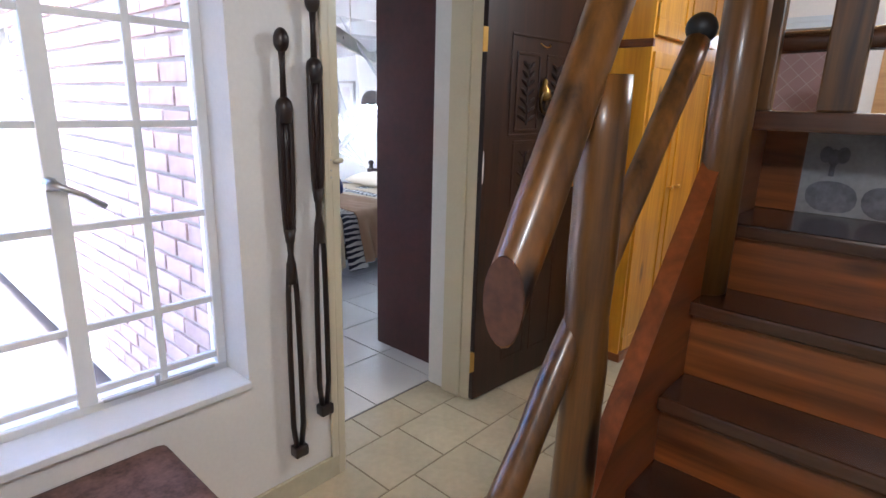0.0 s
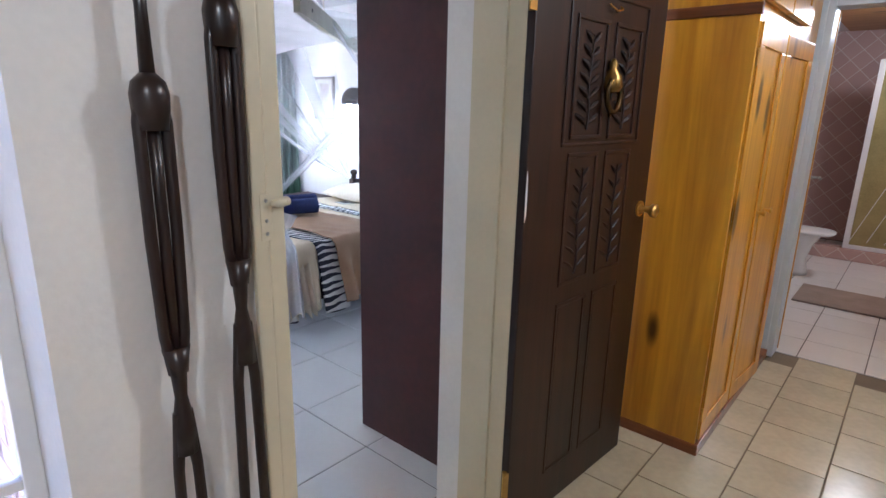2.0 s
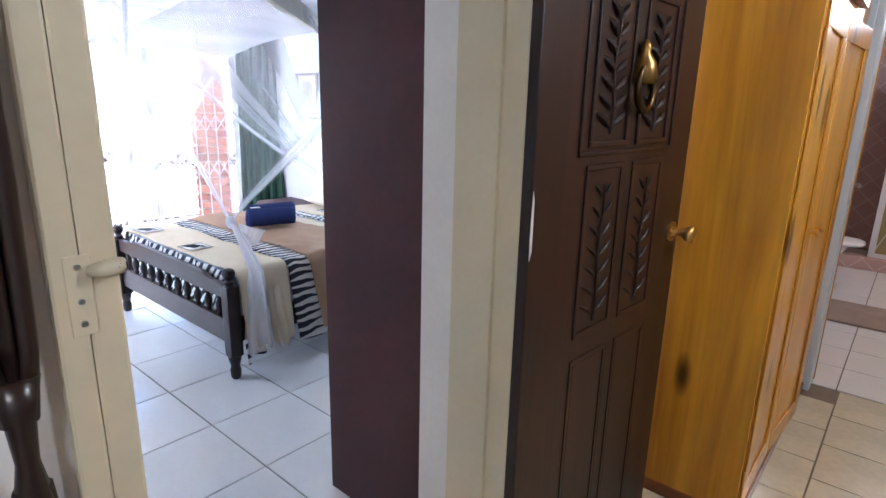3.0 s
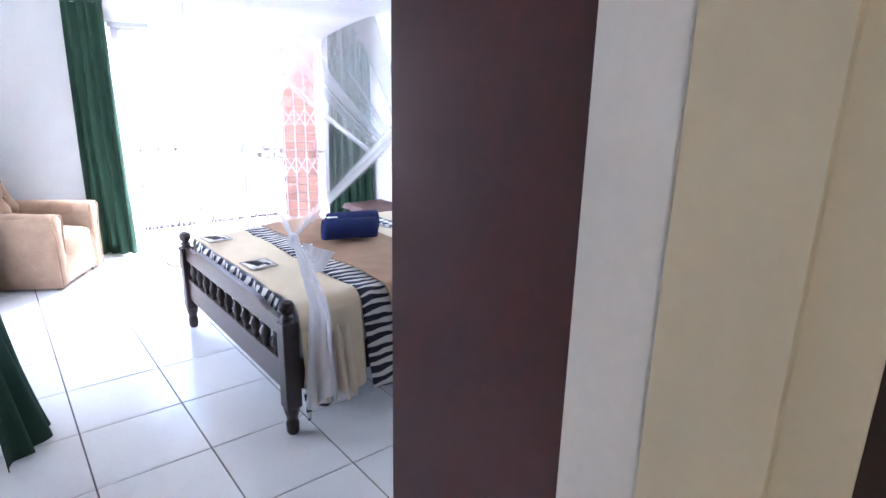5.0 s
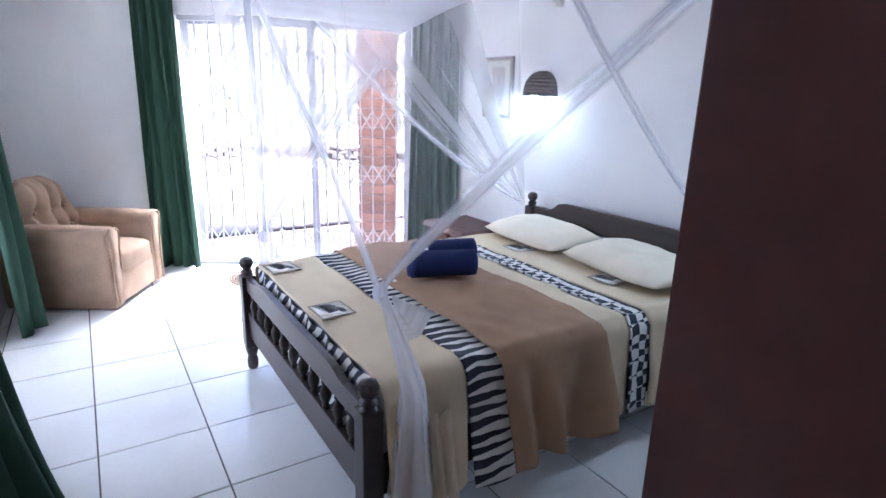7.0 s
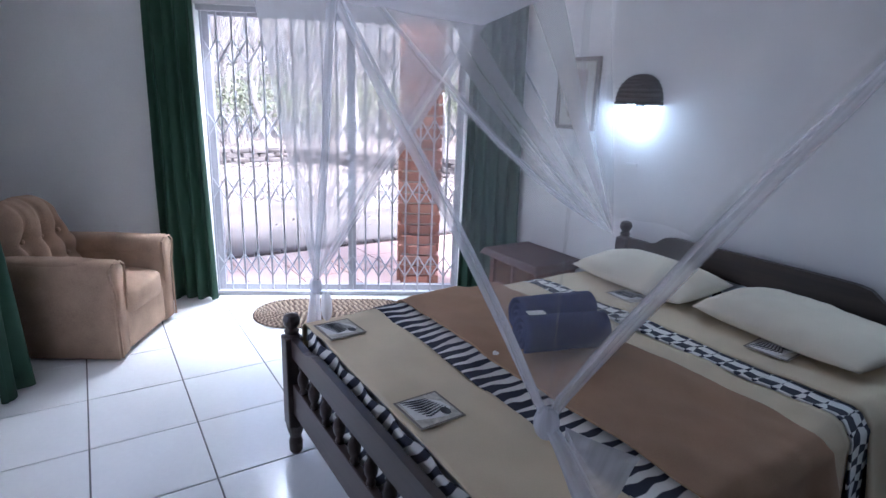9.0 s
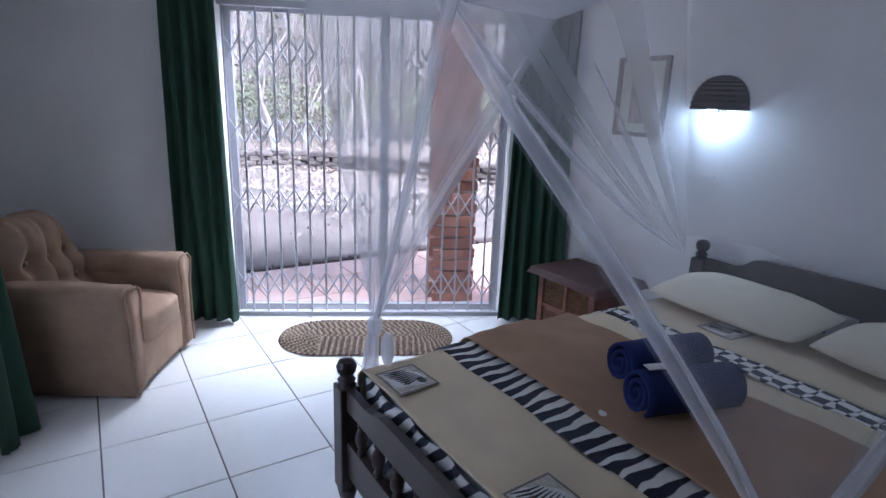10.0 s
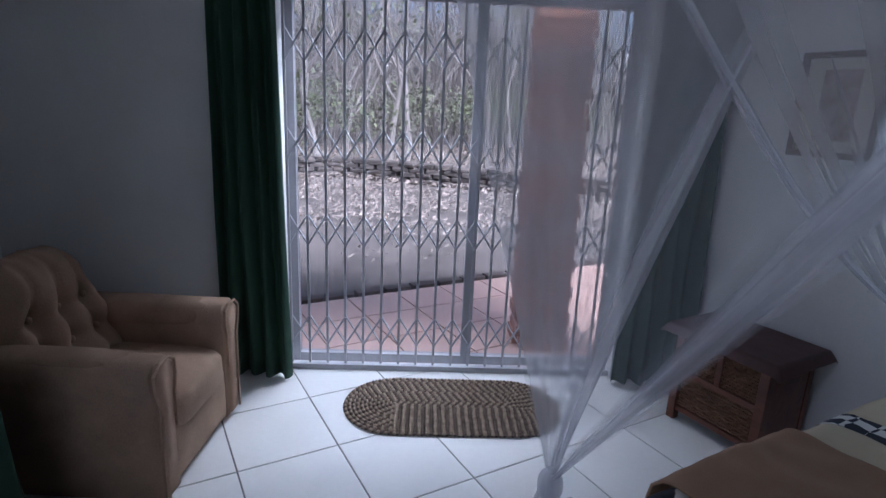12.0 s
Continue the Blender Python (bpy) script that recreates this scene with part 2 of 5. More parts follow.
STEEL = plain("dull steel", (0.5, 0.5, 0.5), 0.35, 1.0)
GATE_PAINT = plain("white enamelled steel", (0.46, 0.46, 0.49), 0.35, var=0.08)
ALU = plain("grey aluminium frame", (0.4, 0.4, 0.43), 0.4, 0.4)
GREEN = plain("dark green curtain cloth", (0.022, 0.06, 0.034), 0.85, var=0.25, scale=5, fine=200, relief=0.15)
TAN = plain("tan velour upholstery", (0.36, 0.245, 0.165), 0.9, var=0.26, scale=7, fine=160, relief=0.2)
CREAM_CLOTH = plain("cream bed cloth", (0.66, 0.55, 0.38), 0.9, var=0.05, scale=7, fine=220, relief=0.15)
BROWN_CLOTH = plain("light brown fleece", (0.36, 0.225, 0.135), 0.95, var=0.1, scale=9, fine=250, relief=0.2)
PILLOW = plain("cream pillow cotton", (0.74, 0.66, 0.52), 0.9, var=0.05, scale=8, fine=220, relief=0.15)
SHEET = plain("pale blue sheet cloth", (0.55, 0.6, 0.7), 0.9, var=0.05)
NAVY = plain("navy towelling", (0.012, 0.022, 0.11), 0.95, var=0.25, scale=12, fine=300, relief=0.4)
LACE = plain("cream lace", (0.7, 0.62, 0.48), 0.9, var=0.1, fine=120, relief=0.3)
ZEBRA = zebra_stuff("zebra print cloth", 3.13, 3.34)
ZEBRA_EDGE = zebra_stuff("zebra print edging", 2.6, 3.1, 0.07)
CHECK = block_stuff("black and white broken-block cloth")
NET = net_stuff("white mosquito net", 0.27)
NET_THIN = net_stuff("thin white net", 0.15)
NET_SIDE = net_stuff("plain white net", 0.14)
NET_HEAD = net_stuff("faint white net", 0.1)
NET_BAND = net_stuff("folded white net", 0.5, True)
NET_FULL = net_stuff("hazy white net", 0.36)
NET_THICK = net_stuff("gathered white net", 0.55)
GLASS = glass_stuff("window glass")
ROPE = plain("braided jute rope", (0.35, 0.27, 0.2), 0.95, var=0.5, scale=45, fine=300, relief=0.6)
ROPE_DARK = plain("dark braided jute rope", (0.13, 0.092, 0.07), 0.95, var=0.6, scale=45, fine=300, relief=0.6)
WICKER = plain("woven wicker", (0.2, 0.1, 0.05), 0.7, var=0.4, scale=40, fine=200, relief=0.5, each=0.15)
SHADE = plain("dark woven lamp shade", (0.05, 0.028, 0.02), 0.7, var=0.3, scale=30, relief=0.4)
BULB = glow("cold white bulb", (0.8, 0.92, 1.0), 12.0)
PAPER = plain("cream picture mount", (0.62, 0.58, 0.5), 0.9)
PICTURE = plain("faded sepia print", (0.4, 0.34, 0.3), 0.9, var=0.5, scale=18)
FRAME_WOOD = plain("pale grey-brown picture frame", (0.2, 0.165, 0.14), 0.6)
PRINT_WHITE = plain("white print", (0.75, 0.73, 0.7), 0.9)
SAND = plain("sandy ground with dead leaves", (0.12, 0.10, 0.092), 0.95, var=0.35, scale=2.5, fine=28, relief=0.5)
LEAF = plain("dead leaves", (0.40, 0.33, 0.29), 0.9, var=0.5, scale=3, fine=30)
STONE = plain("grey-brown stone", (0.10, 0.082, 0.075), 0.95, var=0.3, scale=20, relief=0.5, each=0.25)
BARK = plain("grey bark", (0.3, 0.265, 0.25), 0.95, var=0.3, scale=20, relief=0.5)
FOLIAGE = plain("olive foliage", (0.13, 0.14, 0.08), 0.8, var=0.35, scale=2)
CERAMIC = plain("white sanitary ceramic", (0.8, 0.8, 0.79), 0.1, var=0.02)
MAT = plain("taupe bath mat", (0.3, 0.24, 0.2), 0.95, var=0.2, fine=200, relief=0.4)
SHOWER = plain("yellowed patterned shower glass", (0.34, 0.28, 0.12), 0.25, var=0.2)
MURAL = plain("painted grey plaster", (0.36, 0.36, 0.37), 0.85, var=0.25, scale=7)
MURAL_DARK = plain("faded dark paint", (0.19, 0.19, 0.215), 0.85, var=0.45, scale=14)


# ---- building blocks ----
def link_mesh(name, bm, material, parent=None, smooth=False):
    me = bpy.data.meshes.new(name)
    bm.normal_update()
    bm.to_mesh(me)
    bm.free()
    me.materials.append(material)
    if smooth:
        me.polygons.foreach_set("use_smooth", [True] * len(me.polygons))
    ob = new(name, me)
    ob.parent = parent
    return ob


def part(name, bm, material, parent, label="", smooth=False):
    ob = link_mesh(name, bm, material, parent, smooth)
    if label:
        tagged(ob, label)
    return ob


def thing(name, label, category, m=None, group="", kind=""):
    ob = new(name)
    ob.empty_display_size = 0.1
    if m is not None:
        ob.matrix_basis = m
    return tagged(ob, label, category, group, kind)


def structure(name, bm, material, label, category="structure", smooth=False):
    return tagged(link_mesh(name, bm, material, None, smooth), label, category, "", "structure")


def box(x0, x1, y0, y1, z0, z1, bev=0.0, bm=None, m=None):
    bm = bm or bmesh.new()
    mat = Matrix.Translation(((x0 + x1) / 2, (y0 + y1) / 2, (z0 + z1) / 2)) @ Matrix.Diagonal((x1 - x0, y1 - y0, z1 - z0, 1))
    r = bmesh.ops.create_cube(bm, size=1, matrix=mat)
    if bev:
        edges = list({e for v in r["verts"] for e in v.link_edges})
        bmesh.ops.bevel(bm, geom=edges, offset=bev, segments=2, profile=0.6, affect="EDGES")
    if m is not None:
        bmesh.ops.transform(bm, matrix=m, verts=bm.verts)
    return bm


def tube(points, radii, sides=12, bm=None, cap=True):
    """A round bar along points, with a radius at each."""
    bm = bm or bmesh.new()
    pts = [Vector(p) for p in points]
    if not hasattr(radii, "__len__"):
        radii = [radii] * len(pts)
    rings, ref = [], None
    for i, p in enumerate(pts):
        d = (pts[min(i + 1, len(pts) - 1)] - pts[max(i - 1, 0)]).normalized()
        if ref is None:
            ref = d.orthogonal().normalized()
        ref = (ref - d * ref.dot(d)).normalized()
        side = d.cross(ref)
        rings.append([bm.verts.new(p + (ref * math.cos(a) + side * math.sin(a)) * radii[i]) for a in (2 * math.pi * k / sides for k in range(sides))])
    for a, b in zip(rings, rings[1:]):
        for k in range(sides):
            bm.faces.new((a[k], a[(k + 1) % sides], b[(k + 1) % sides], b[k]))
    if cap:
        bm.faces.new(rings[0][::-1])
        bm.faces.new(rings[-1])
    return bm


def turned(profile, sides=16, bm=None, at=(0, 0, 0)):
    """A lathe-turned upright from (radius, height) pairs."""
    bm = bm or bmesh.new()
    rings = [[bm.verts.new((at[0] + r * math.cos(2 * math.pi * k / sides), at[1] + r * math.sin(2 * math.pi * k / sides), at[2] + z)) for k in range(sides)] for r, z in profile]
    for a, b in zip(rings, rings[1:]):
        for k in range(sides):
            bm.faces.new((a[k], a[(k + 1) % sides], b[(k + 1) % sides], b[k]))
    bm.faces.new(rings[0][::-1])
    bm.faces.new(rings[-1])
    return bm


def sheet(f, nu, nv, bm=None):
    """A surface f(u, v) with u and v from 0 to 1."""
    bm = bm or bmesh.new()
    rows = [[bm.verts.new(f(i / nu, j / nv)) for j in range(nv + 1)] for i in range(nu + 1)]
    uv = bm.loops.layers.uv.verify()
    for i in range(nu):
        for j in range(nv):
            face = bm.faces.new((rows[i][j], rows[i + 1][j], rows[i + 1][j + 1], rows[i][j + 1]))
            for lp, (a, c) in zip(face.loops, ((i, j), (i + 1, j), (i + 1, j + 1), (i, j + 1))):
                lp[uv].uv = (a / nu, c / nv)
    return bm


def thick(bm, t):
    """Gives an open sheet a thickness."""
    bm.normal_update()
    geom = bmesh.ops.solidify(bm, geom=bm.faces[:], thickness=t)
    return bm


def extruded(outline, x0, x1, axis=0, bm=None):
    """A closed outline of (a, b) pairs drawn out along an axis."""
    bm = bm or bmesh.new()
    def place(a, b, c):
        return {0: (c, a, b), 1: (a, c, b), 2: (a, b, c)}[axis]
    lo = [bm.verts.new(place(a, b, x0)) for a, b in outline]
    hi = [bm.verts.new(place(a, b, x1)) for a, b in outline]
    n = len(lo)
    for k in range(n):
        bm.faces.new((lo[k], lo[(k + 1) % n], hi[(k + 1) % n], hi[k]))
    bm.faces.new(lo[::-1])
    bm.faces.new(hi)
    bmesh.ops.recalc_face_normals(bm, faces=bm.faces[:])
    return bm


def blob(rx, ry, rz, power=2.6, seg=24, ring=14, bm=None, at=(0, 0, 0), wob=0.0, seed=0.0):
    """A cushion-like rounded body."""
    bm = bm or bmesh.new()
    def s(v, p):
        return math.copysign(abs(v) ** p, v)
    def f(u, v):
        a, b = 2 * math.pi * u, math.pi * (v - 0.5)
        p = 2 / power
        x, y, z = rx * s(math.cos(b), p) * s(math.cos(a), p), ry * s(math.cos(b), p) * s(math.sin(a), p), rz * s(math.sin(b), p)
        if wob:
            k = 1 + wob * noise.noise((x * 9 + seed, y * 9, z * 9))
            x, y, z = x * k, y * k, z * k
        return at[0] + x, at[1] + y, at[2] + z
    b = sheet(f, seg, ring, bm)
    bmesh.ops.remove_doubles(b, verts=b.verts[:], dist=0.0004)
    return b


# ---- the shell of the house ----
CEIL = 2.32
G = pose(-7.25, 2.87, 0, 0, 0, 62.6)          # frame of the garden wall: x along it, y outwards
GATE_W, GATE_H = 1.74, 1.93

ground = structure("ground", sheet(lambda u, v: (-130 + 200 * u, -100 + 200 * v, -0.16 + 0.05 * noise.noise((u * 60, v * 60, 0))), 80, 80), SAND, "sandy garden ground littered with dead leaves", "ground", True)


def wall_run(name, m, length, t, h, holes, material, label):
    """A wall along x of m from y 0 to t with openings (x0, x1, z0, z1) cut through it."""
    bm = bmesh.new()
    x = 0.0
    for x0, x1, z0, z1 in holes:
        box(x, x0, 0, t, 0, h, bm=bm)
        if z0 > 0:
            box(x0, x1, 0, t, 0, z0, bm=bm)
        if z1 < h:
            box(x0, x1, 0, t, z1, h, bm=bm)
        x = x1
    box(x, length, 0, t, 0, h, bm=bm)
    bmesh.ops.transform(bm, matrix=m, verts=bm.verts)
    return structure(name, bm, material, label, "wall")


# hall and bedroom share the wall at x -2.17 .. -1.90, with the bedroom doorway and the hall window
wall_run("wall_hall", pose(-1.90, -1.6, 0, 0, 0, 90), 7.0, 0.27, CEIL, [(1.75, 2.89, 0.53, 1.95), (3.27, 4.05, 0, 2.04)], HALL_PLASTER, "white plastered wall with window and bedroom doorway")
wall_run("wall_head", pose(-2.17, 4.96, 0, 0, 0, 180), 4.22, 0.2, CEIL, [], PLASTER, "white plastered bedroom wall behind the bed")
wall_run("wall_garden", G @ pose(-1.42, 0, 0), 3.64, 0.24, CEIL, [(1.42, 1.42 + GATE_W, 0, GATE_H)], PLASTER, "white plastered wall round the garden door")
wall_run("wall_south", pose(-8.0, 1.42, 0), 5.83, 0.22, CEIL, [(1.75, 3.3, 0.35, 1.95)], PLASTER, "white plastered bedroom wall with curtained window")
GATE_OUT = Vector((-0.888, 0.46, 0))


def inside(bm, out=0.12):
    """Cuts off what lies beyond the garden wall."""
    bmesh.ops.bisect_plane(bm, geom=bm.verts[:] + bm.edges[:] + bm.faces[:], plane_co=Vector((-7.25, 2.87, 0)) + GATE_OUT * out, plane_no=GATE_OUT, clear_outer=True)
    bmesh.ops.holes_fill(bm, edges=[e for e in bm.edges if e.is_boundary])
    return bm


structure("ceiling_bedroom", inside(box(-8.1, -2.17, 1.42, 4.96, CEIL, CEIL + 0.1)), CEILING, "white painted bedroom ceiling", "ceiling")
structure("ceiling_hall", box(-1.90, 1.6, -1.8, 9.0, CEIL, CEIL + 0.1), PANEL_PINE, "pine boarded hall ceiling", "ceiling")
structure("wall_entry", box(-1.9, 1.6, -1.8, -1.6, 0, CEIL), HALL_PLASTER, "white plastered hall wall", "wall")
structure("wall_stair", box(1.4, 1.6, -1.6, 9.0, 0, CEIL), HALL_PLASTER, "white plastered wall beside the stair", "wall")
wall_run("wall_bathroom", pose(-1.9, 4.76, 0), 3.3, 0.14, CEIL, [(0.36, 1.06, 0, 2.0)], HALL_PLASTER, "plastered wall with the bathroom doorway")
structure("wall_bath_end", box(-2.6, 1.4, 8.95, 9.1, 0, CEIL), TILE_PINK, "pink tiled bathroom end wall", "wall")
structure("wall_bath_side", box(-2.6, -2.45, 5.4, 8.95, 0, CEIL), TILE_PINK, "pink tiled bathroom side wall", "wall")
structure("wall_bath_return", box(-2.45, -1.9, 5.3, 5.4, 0, CEIL), TILE_PINK, "pink tiled bathroom return wall", "wall")
structure("wall_bath_east", box(0.2, 0.3, 4.9, 8.95, 0, CEIL), TILE_PINK, "pink tiled bathroom wall", "wall")
structure("ceiling_bath", box(-2.6, -1.9, 5.3, 9.1, CEIL, CEIL + 0.1), CEILING, "white bathroom ceiling", "ceiling")

# sheet added only to darken the lit wall seen past the balusters
structure("hall_dark_sheet", box(-0.72, 1.4, 4.735, 4.757, 0, CEIL - 0.01), PANEL_PINE, "added dark sheet toning down the wall beside the bathroom door", "boarding")

# floors: a bed of grout below, the tiles come last in the file
floor_bed = structure("floor_bedroom", inside(box(-8.05, -2.17, 1.64, 4.76, -0.1, -0.004)), GROUT, "white glazed tile floor with dark joints", "floor")
floor_hall = structure("floor_hall", box(-2.17, 1.4, -1.6, 4.86, -0.1, -0.004), GROUT_HALL, "beige glazed tile floor laid in running bond", "floor")
floor_bath = structure("floor_bath", box(-2.6, 1.4, 4.86, 9.0, -0.1, -0.004), GROUT, "white tiled bathroom floor", "floor")

# skirtings
structure("baseboard_hall", box(-1.90, -1.885, -1.6, 1.64, 0, 0.09, 0.003), TILE_HALL, "beige tile skirting", "skirting")
structure("baseboard_bedroom", box(-6.25, -2.2, 4.745, 4.76, 0, 0.07, 0.003), TILE, "white tile skirting", "skirting")

# outer house wall and roof over the patio
house_brick = wall_run("wall_outside", pose(-8.0, 1.36, 0), 5.83, 0.06, CEIL + 0.3, [(1.75, 3.3, 0.35, 1.95)], MORTAR, "pale red facebrick outside wall")
structure("roof_patio", box(-1.6, 2.6, 0.0, 1.0, 2.42, 2.5, m=G), PANEL_PINE, "boarded roof over the patio", "roof")
structure("roof_beam", box(-1.6, 2.6, 0.6, 0.72, 2.28, 2.42, 0.01, m=G), DARK_WOOD, "dark timber beam under the patio roof", "beam")
patio = structure("patio", box(-8.36, -5.2, 1.6, 8.6, -0.14, -0.075), GROUT_HALL, "terracotta tiled patio with dark brick edge", "patio")


# ---- doorways ----
def door_frame(name, x, y0, y1, h, deep, material, label, flip=1):
    """A rebated frame round an opening in a wall across x."""
    t = thing(name, label, "door frame", kind="structure")
    for a, b in ((y0, y0 + 0.035), (y1 - 0.035, y1)):
        part("jamb", box(x - deep, x + 0.012, a, b, 0, h, 0.004), material, t)
    part("head", box(x - deep, x + 0.012, y0 + 0.035, y1 - 0.035, h - 0.035, h, 0.004), material, t)
    for a, b in ((y0 + 0.035, y0 + 0.038), (y1 - 0.047, y1 - 0.035)):
        part("stop", box(x - deep, x - 0.045, a, b, 0, h - 0.035, 0.001), material, t)
    part("architrave", box(x, x + 0.014, y0 - 0.03, y0, 0, h + 0.03, 0.004), material, t)
    return t


frame_bed = door_frame("door_frame_1", -1.90, 1.639, 2.481, 2.04, 0.16, CREAM, "cream painted bedroom door frame")
strike = thing("strike_plate", "cream painted steel latch keep screwed to the door frame", "latch keep", pose(-1.888, 1.655, 1.235))
part("plate", box(0, 0.003, -0.032, -0.008, -0.055, 0.03, 0.0012), CREAM, strike)
part("keep", tube([(0.004, -0.01, 0.012), (0.014, 0.0, 0.014), (0.016, 0.014, 0.016), (0.004, 0.02, 0.016)], [0.006, 0.009, 0.009, 0.005], 10), CREAM, strike, "paint-clogged latch keep", True)
part("bolt", tube([(0.008, 0.012, 0.016), (0.022, 0.016, 0.016)], [0.006, 0.005], 8), IRON, strike)
for z in (-0.042, -0.018, 0.018):
    part("screw", tube([(0.002, -0.02, z), (0.0045, -0.02, z)], [0.004, 0.003], 8), STEEL, strike)

# the bedroom's carved door, folded back against the hall wall
CD = pose(-1.902, 2.449, 0, 0, 0, 86)        # x along the leaf, -y is the carved face
LEAF_W, LEAF_H = 0.785, 2.0
cdoor = thing("carved_door", "dark carved hardwood door folded back against the hall wall", "door", CD)


def slab_with_fields():
    bm = box(0, LEAF_W, -0.04, -0.008, 0.012, LEAF_H, 0.004)
    return bm


part("leaf", slab_with_fields(), DOOR_WOOD, cdoor)


def moulding(x0, x1, z0, z1, w=0.018, p=0.008):
    bm = bmesh.new()
    for a in ((x0, x1, z0, z0 + w), (x0, x1, z1 - w, z1), (x0, x0 + w, z0 + w, z1 - w), (x1 - w, x1, z0 + w, z1 - w)):
        box(a[0], a[1], -0.04 - p, -0.0395, a[2], a[3], 0.003, bm)
    return bm


def carving(cx, z0, z1, wide, deep=1.0):
    """A relief of leaf sprays up a stalk."""
    bm = tube([(cx + 0.006 * math.sin(9 * k / 10), -0.0425, z0 + (z1 - z0) * k / 10) for k in range(11)], [0.005 - 0.003 * k / 10 for k in range(11)], 6)
    n = 7
    for k in range(n):
        z = z0 + (z1 - z0) * (k + 0.3) / n
        ln = wide * (1 - 0.45 * k / n)
        for s in (-1, 1):
            pts = [(cx + s * ln * q, -0.0385 - (0.0075 * math.sin(math.pi * q) - 0.001) * deep, z + 0.05 * q - 0.012 * q * q) for q in (0, 0.2, 0.45, 0.7, 0.9, 1.0)]
            tube(pts, [0.002 * deep, 0.006 * deep, 0.009 * deep, 0.008 * deep, 0.005 * deep, 0.001], 6, bm)
    return bm


for x0, x1 in ((0.205, 0.385), (0.43, 0.61)):
    for z0, z1, p in ((1.33, 1.69, 0.006), (0.86, 1.29, 0.004), (0.16, 0.80, 0.0025)):
        part("panel_moulding", moulding(x0, x1, z0, z1, 0.014, p), DOOR_WOOD, cdoor)
        if z0 > 0.5:
            part("carved_panel", carving((x0 + x1) / 2, z0 + 0.03, z1 - 0.05, 0.07, 1.0 if z0 > 1 else 0.6), DOOR_GLOSS, cdoor)
part("panel_moulding", moulding(0.165, 0.65, 1.31, 1.765, 0.011, 0.005), DOOR_WOOD, cdoor)
knob = part("door_knob", tube([(0.735, -0.04, 1.06), (0.735, -0.055, 1.06), (0.735, -0.075, 1.06), (0.735, -0.09, 1.06), (0.735, -0.105, 1.06), (0.735, -0.112, 1.06)], [0.026, 0.012, 0.012, 0.024, 0.026, 0.014], 16), BRASS, cdoor, "worn brass door knob", True)
part("rose", tube([(0.735, -0.04, 1.06), (0.735, -0.046, 1.06)], 0.03, 18), BRASS, cdoor)
knocker = part("knocker", tube([(0.408 + 0.042 * math.sin(a), -0.066, 1.47 - 0.055 * math.cos(a)) for a in (k * math.pi / 9 for k in range(-8, 9))], [0.005 + 0.005 * math.cos(k * math.pi / 18) for k in range(-8, 9)], 10), OLD_BRASS, cdoor, "dark brass ring door knocker", True)
part("boss", turned([(0.004, 0), (0.026, 0.004), (0.034, 0.02), (0.03, 0.05), (0.012, 0.075), (0.016, 0.085), (0.008, 0.1), (0.002, 0.105)], 14, at=(0.408, -0.055, 1.475)), DARK_BRASS, knocker, smooth=True)
part("hook", tube([(0.37, -0.045, 1.735), (0.375, -0.055, 1.725), (0.405, -0.055, 1.718), (0.435, -0.055, 1.725), (0.44, -0.045, 1.735)], 0.003, 6), BRASS, cdoor)
part("paint_scrape", extruded([(0.003, 1.1), (0.010, 1.12), (0.009, 1.23), (0.004, 1.25), (0.0015, 1.17)], -0.0412, -0.0398, 1), PRINT_WHITE, cdoor, "pale scrape in the varnish")
for z in (0.22, 1.72):
    part("hinge", tube([(-0.006, -0.03, z - 0.05), (-0.006, -0.03, z + 0.05)], 0.008, 10), BRASS, cdoor)
    part("hinge_leaf", box(-0.03, 0.0, -0.043, -0.041, z - 0.05, z + 0.05), BRASS, cdoor)

# tall built-in wardrobe just inside the bedroom
ward = thing("wardrobe", "tall dark red-brown board wardrobe beside the bedroom door", "wardrobe", pose(-2.18, 2.60, 0))
part("side_panel", box(-0.575, 0, 0, 0.022, 0, 2.2, 0.002), BROWN_BOARD, ward)
part("side_panel", box(-0.575, 0, 0.96, 0.982, 0, 2.2, 0.002), BROWN_BOARD, ward)
part("back_panel", box(-0.012, 0, 0.022, 0.96, 0.06, 2.2), BROWN_BOARD, ward)
part("top_panel", box(-0.575, 0, 0, 0.982, 2.2, 2.222, 0.002), BROWN_BOARD, ward)
part("plinth", box(-0.54, -0.012, 0.022, 0.96, 0, 0.06), BROWN_BOARD, ward)
for k in (0, 1):
    d = part("door", box(-0.565, -0.545, 0.026 + 0.468 * k, 0.488 + 0.468 * k, 0.07, 2.19, 0.003), BROWN_BOARD, ward)
    part("handle", tube([(-0.565, 0.45 + 0.08 * k, 1.0), (-0.59, 0.45 + 0.08 * k, 1.0), (-0.59, 0.45 + 0.08 * k, 1.12), (-0.565, 0.45 + 0.08 * k, 1.12)], 0.005, 8), STEEL, d)

